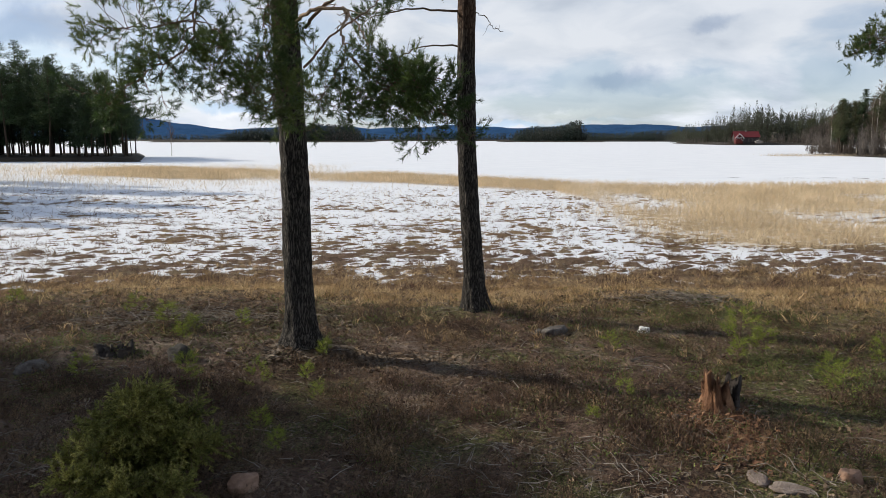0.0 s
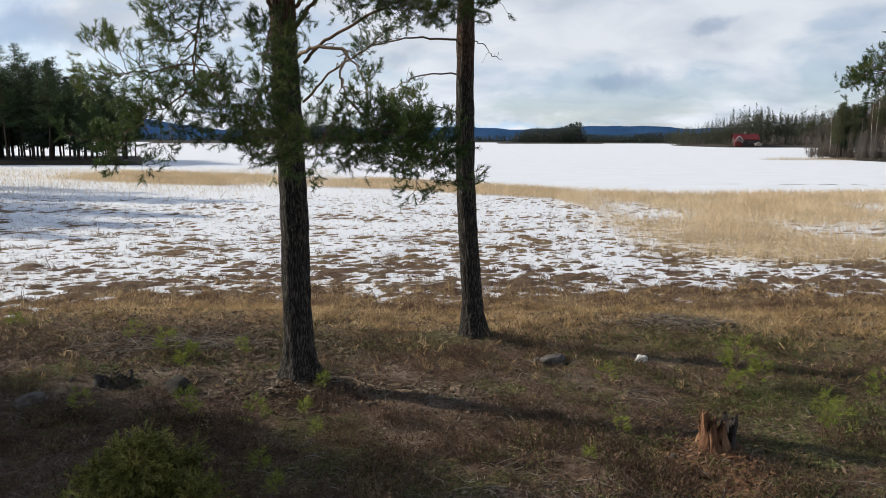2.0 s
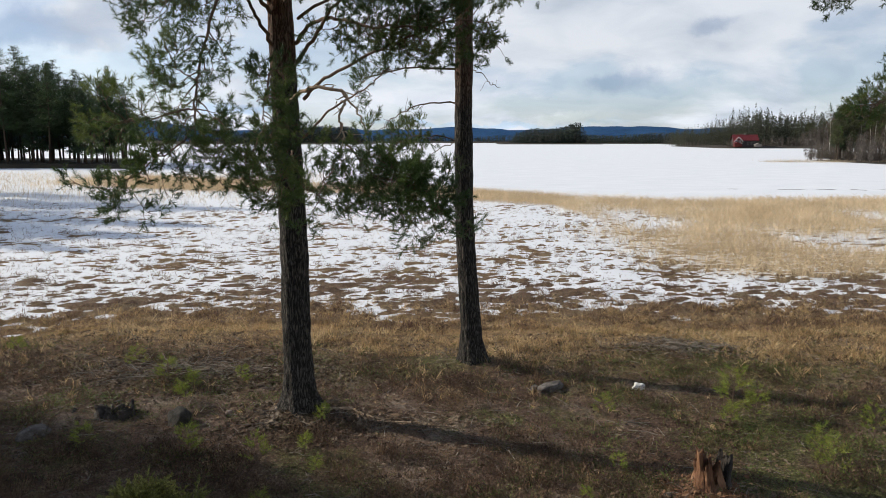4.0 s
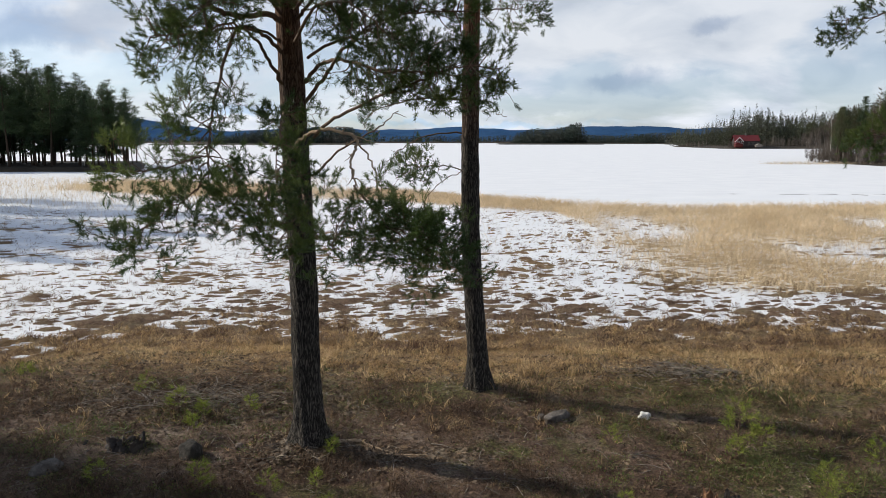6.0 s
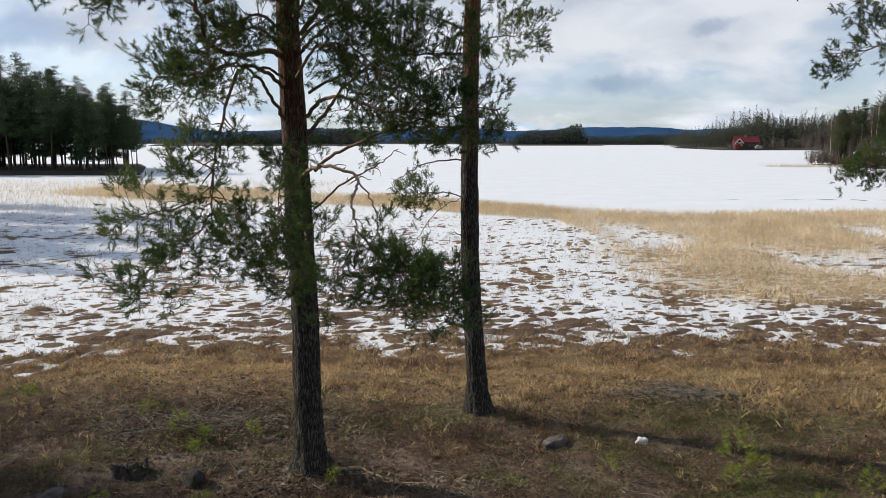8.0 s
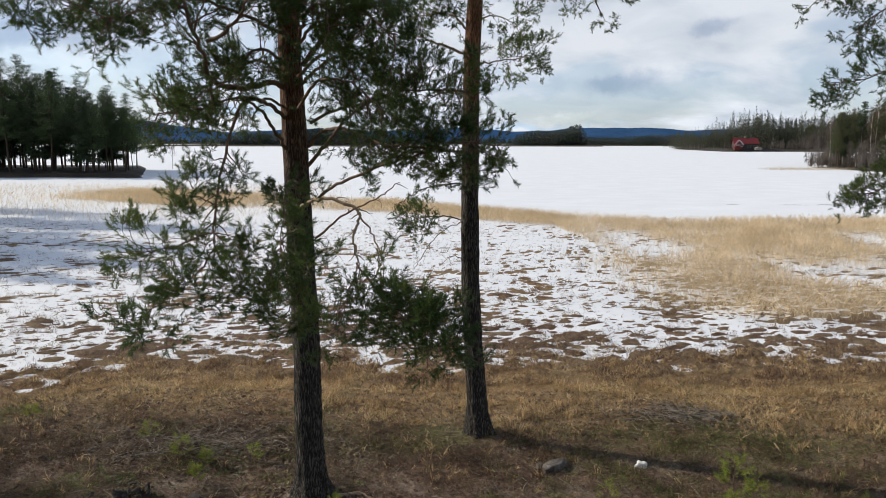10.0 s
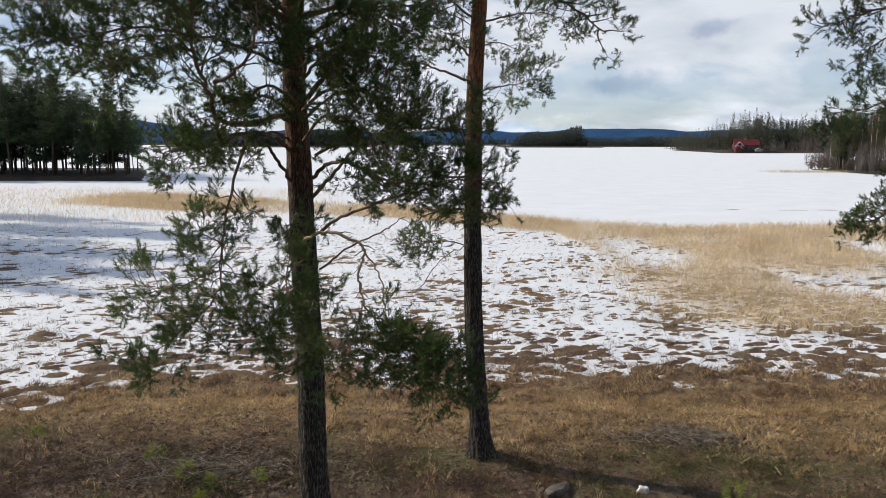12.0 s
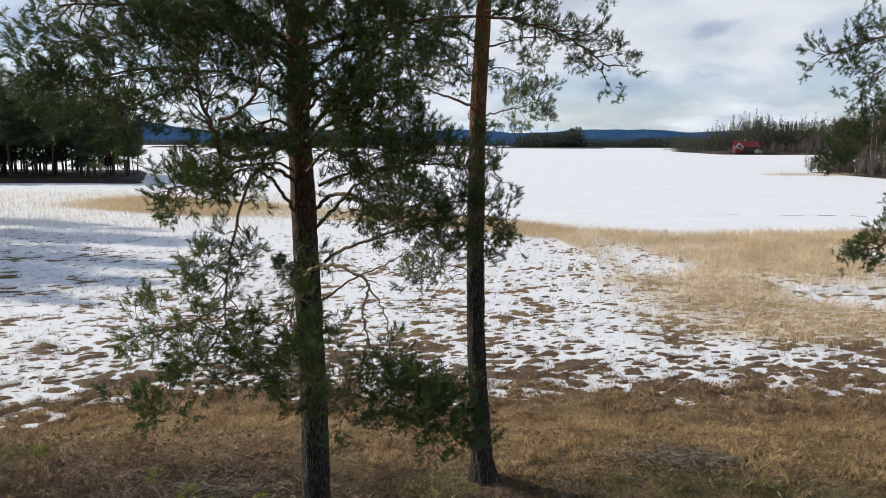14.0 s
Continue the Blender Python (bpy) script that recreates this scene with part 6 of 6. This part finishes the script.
# ---- shrubs, seedlings, stumps ----
def juniper(x, y, height, width, seed, label):
    """A juniper: many stems fanning from the base, plumes of short needles."""
    global RNG
    RNG = np.random.default_rng(seed)
    bush = thing("juniper_bush", label, "shrub")
    z = float(ground_height(np.array([x]), np.array([y]))[0])
    for k in range(34):
        a = RNG.random() * 6.283
        r = width * (0.15 + 0.85 * RNG.random()) * (0.0 if k < 3 else 1.0)
        top = height * (1.0 - 0.60 * (r / width)) * (0.62 + 0.45 * RNG.random())
        e = np.array([math.cos(a) * r, math.sin(a) * r, top])
        pl = smooth_line([(0, 0, -0.03), e * np.array([0.35, 0.35, 0.45]), e * np.array([0.75, 0.75, 0.82]), e], 5, 0.008)
        wood, sh = Heap(), []
        wood.add(*tube(pl, np.linspace(0.011, 0.003, len(pl)), 5))
        for j in range(4, len(pl)):
            for _ in range(8):
                w = unit(RNG.normal(size=3) * 0.8 + np.array([math.cos(a), math.sin(a), 0]) * 0.5 + UP * 0.5)
                tip = pl[j] + w * (0.05 + 0.13 * RNG.random())
                wood.add(*tube(np.array([pl[j], (pl[j] + tip) / 2, tip]), (0.002, 0.0016, 0.001), 3))
                for s in (0.25, 0.55, 0.85):
                    sh.append((pl[j] + (tip - pl[j]) * s, unit(w + UP * (0.5 - 0.7 * s) + RNG.normal(0, 0.30, 3)), 0.050 + 0.03 * RNG.random()))
        v, f = wood.arrays()
        st = solid("stem", v, f, BRANCH, bush)
        tagged(solid("needles", *needles(sh, PLUMES), JUNIPER, st), kind="stuff")
    bush.matrix_basis = pose(x, y, z)
    return bush


juniper(-1.90, 6.0, 0.66, 0.64, 41, "spreading olive green juniper bush on the heath")


def seedling(seed, label, height=0.32):
    """A young pine: a thin stem with whorls of needled shoots."""
    global RNG
    RNG = np.random.default_rng(seed)
    t = thing("pine_seedling", label, "young tree", "pine seedlings on the heath")
    wood, sh = Heap(), []
    stem = smooth_line([(0, 0, -0.02), (0.01, 0.01, height * 0.5), (0.0, 0.02, height)], 5, 0.004)
    wood.add(*tube(stem, np.linspace(0.006, 0.002, len(stem)), 5))
    for u in (0.25, 0.45, 0.65, 0.82, 1.0):
        c = np.array([np.interp(u * height, stem[:, 2], stem[:, i]) for i in range(3)])
        for k in range(5 if u < 1 else 2):
            a = RNG.random() * 6.283
            L = height * 0.42 * (1.1 - u * 0.75)
            e = c + np.array([math.cos(a), math.sin(a), 0.55]) * L
            wood.add(*tube(np.array([c, (c + e) / 2 - UP * 0.008, e]), (0.003, 0.002, 0.0015), 3))
            for s in (0.6, 1.0):
                sh.append((c + (e - c) * s, unit(e - c + UP * 0.25 * L), 0.045 + 0.02 * RNG.random()))
    v, f = wood.arrays()
    solid("stem", v, f, BRANCH, t)
    tagged(solid("needles", *needles(sh, THIN_SHOOTS), SEEDLING, t), kind="stuff")
    return t


def on_ground(x, y, up=0.0):
    return float(ground_height(np.array([x]), np.array([y]))[0]) + up


seeds = [seedling(50 + i, "yellow-green pine seedling growing on the heath", h) for i, h in enumerate((0.30, 0.24, 0.38))]
SEEDLINGS = [(-2.32, 8.0, 1.0), (-1.20, 8.75, 0.75), (-1.62, 7.75, 0.8), (-1.05, 7.6, 0.6), (-1.25, 8.1, 0.7), (3.1, 9.2, 1.3), (3.3, 9.05, 1.1), (3.0, 8.95, 0.9), (3.55, 8.1, 0.8), (1.62, 7.8, 0.6), (1.25, 7.2, 0.5),
             (3.45, 7.7, 0.9), (-3.3, 10.1, 1.0), (-2.95, 10.0, 0.9), (-3.9, 10.6, 0.8), (-2.4, 10.1, 0.8), (-6.0, 11.6, 0.9), (1.75, 9.2, 0.7), (-1.35, 6.85, 0.7), (-1.15, 6.5, 0.7), (4.3, 8.6, 0.9), (-3.4, 8.2, 0.8), (-2.9, 9.5, 0.9)]
for s, (x, y, k) in zip(seeds, SEEDLINGS[:3]):
    s.matrix_basis = pose(x, y, on_ground(x, y), 0, 0, x * 90) @ Matrix.Scale(k, 4)
for i, (x, y, k) in enumerate(SEEDLINGS[3:]):
    copy_thing(seeds[i % 3], pose(x, y, on_ground(x, y), 0, 0, x * 90)).scale = (k, k, k)


def stump(x, y, r, h, material, shell, seed, label, chips):
    """What is left of a felled trunk: a crumbled core, a leaning shell of bark and chips round it."""
    st = thing("tree_stump", label, "stump")
    z = on_ground(x, y)
    off = Vector((seed * 2.3, seed, 0))
    ring, tall = 72, 16
    vs = []
    for k in range(tall + 6):
        u = min(1.0, k / (tall - 1))
        inward = max(0, k - tall + 1) / 6
        for i in range(ring):
            a = 6.2832 * i / ring
            d = Vector((math.cos(a), math.sin(a), 0))
            top = h * (0.62 + 0.55 * noise.noise(d * 1.6 + off) + 0.40 * noise.noise(d * 6 + off) + 0.18 * noise.noise(d * 15 + off) - 0.22 * d.x)
            fib = noise.noise(Vector((d.x * 9, d.y * 9, u * 0.8)) + off)
            rr = r * (0.80 + 0.55 * (1 - u) ** 2.5 + 0.22 * fib + 0.16 * noise.noise(Vector((d.x * 2.5, d.y * 2.5, u * 2.5)) + off)) * (1 - inward)
            z1 = max(0.02, top) * u - 0.03 - inward * (0.35 * h + 0.10 * h * noise.noise(d * 7 * (1 - inward) + off))
            vs.append((d.x * rr - 0.10 * h * u, d.y * rr, max(z1, -0.03)))
    i = np.arange(len(vs)).reshape(-1, ring)
    quads = np.stack([i[:-1].ravel(), np.roll(i[:-1], -1, 1).ravel(), np.roll(i[1:], -1, 1).ravel(), i[1:].ravel()], 1)
    solid("core", vs, quads, material, st)
    sides, rows, vs = 20, 12, []
    for inner in (0, 1):
        for k in range(rows):
            u = k / (rows - 1)
            for i in range(sides):
                a = -0.9 + 2.1 * i / (sides - 1)
                d = Vector((math.cos(a), math.sin(a), 0))
                top = h * (0.72 + 0.30 * noise.noise(d * 2.5 + off) + 0.15 * noise.noise(d * 9 + off))
                rr = r * (1.08 - 0.12 * inner + 0.25 * (1 - u) ** 2 + 0.10 * noise.noise(Vector((d.x * 6, d.y * 6, u * 3)) + off))
                vs.append((d.x * rr + 0.03 * u, d.y * rr, u * top - 0.02))
    i = np.arange(2 * rows * sides).reshape(2, rows, sides)
    quads = [np.stack([q[:-1, :-1].ravel(), q[:-1, 1:].ravel(), q[1:, 1:].ravel(), q[1:, :-1].ravel()], 1) for q in i]
    rim = np.stack([i[0, -1, :-1], i[0, -1, 1:], i[1, -1, 1:], i[1, -1, :-1]], 1)
    solid("bark_shell", vs, np.concatenate(quads + [rim]), shell, st, "dark bark shell", smooth=True)
    rng = np.random.default_rng(int(seed * 10))
    for c in range(chips):
        a, dist = rng.random() * 6.283, r * (0.9 + 1.9 * rng.random())
        bm = bmesh.new()
        L = 0.012 + 0.04 * rng.random() ** 2
        box_bm(bm, (-L, -L * 0.4, -0.006), (L, L * 0.4, 0.004 + 0.012 * rng.random()), 0.003)
        px, py = math.cos(a) * dist - 0.10, math.sin(a) * dist - 0.10
        ch = part("chip", bm, material, st)
        ch.matrix_basis = pose(px, py, on_ground(x + px, y + py) - z + 0.006, rng.normal(0, 18), rng.normal(0, 18), rng.random() * 360)
    st.matrix_basis = pose(x, y, z)
    return st


stump(2.33, 7.45, 0.125, 0.36, ROT, CHAR, 1.7, "crumbling red-brown rotten stump on the heath", 60)
stump(-3.55, 9.15, 0.18, 0.15, CHAR, CHAR, 3.3, "low dark weathered stump among heather", 8)


def root(points, r, label):
    pl = smooth_line(points, 8, 0.004)
    pl[:, 2] = ground_height(pl[:, 0], pl[:, 1]) - 0.008 + 0.03 * vnoise(pl[:, 0] * 4, pl[:, 1] * 4, 77, 2)
    v, f = tube(pl, np.linspace(r, r * 0.35, len(pl)), 10)
    return tagged(solid("root", v, f, DEADWOOD, smooth=True), label, "root", "bare roots of the pines")


root([(-1.25, 8.95, 0), (-1.0, 9.25, 0), (-0.8, 9.12, 0), (-0.62, 9.05, 0)], 0.030, "bare grey root running over the litter")
root([(-0.5, 8.95, 0), (-0.2, 8.9, 0), (0.0, 8.8, 0)], 0.016, "bare grey root running over the litter")


def ice_crack(x, y, long, seed):
    """A thin refrozen crack with broken edges lying on the ice."""
    rng = np.random.default_rng(seed)
    pl = smooth_line([(x, y, 0), (x + long * 0.35, y + rng.normal(0, 0.25), 0), (x + long * 0.7, y + rng.normal(0, 0.25), 0), (x + long, y, 0)], 8)
    pl[:, 1] += rng.normal(0, 0.05, len(pl))
    pl[:, 2] = snow_height(pl[:, 0], pl[:, 1])
    u = np.linspace(0, 1, len(pl))
    v, f = tube(pl, 0.003 + 0.035 * np.sin(u * np.pi) * rng.random(len(pl)) ** 0.7, 6)
    return tagged(solid("ice_crack", v, f, STONE, smooth=True), "thin dark crack in the snowy lake ice", "ice crack", "cracks in the lake ice")


for i, (x, y, long) in enumerate(((19.0, 56.2, 0.9), (22.3, 55.6, 2.2), (25.2, 56.0, 1.6), (27.4, 55.5, 1.0), (29.2, 55.9, 2.4), (32.4, 55.6, 1.5))):
    ice_crack(x, y, long, i)
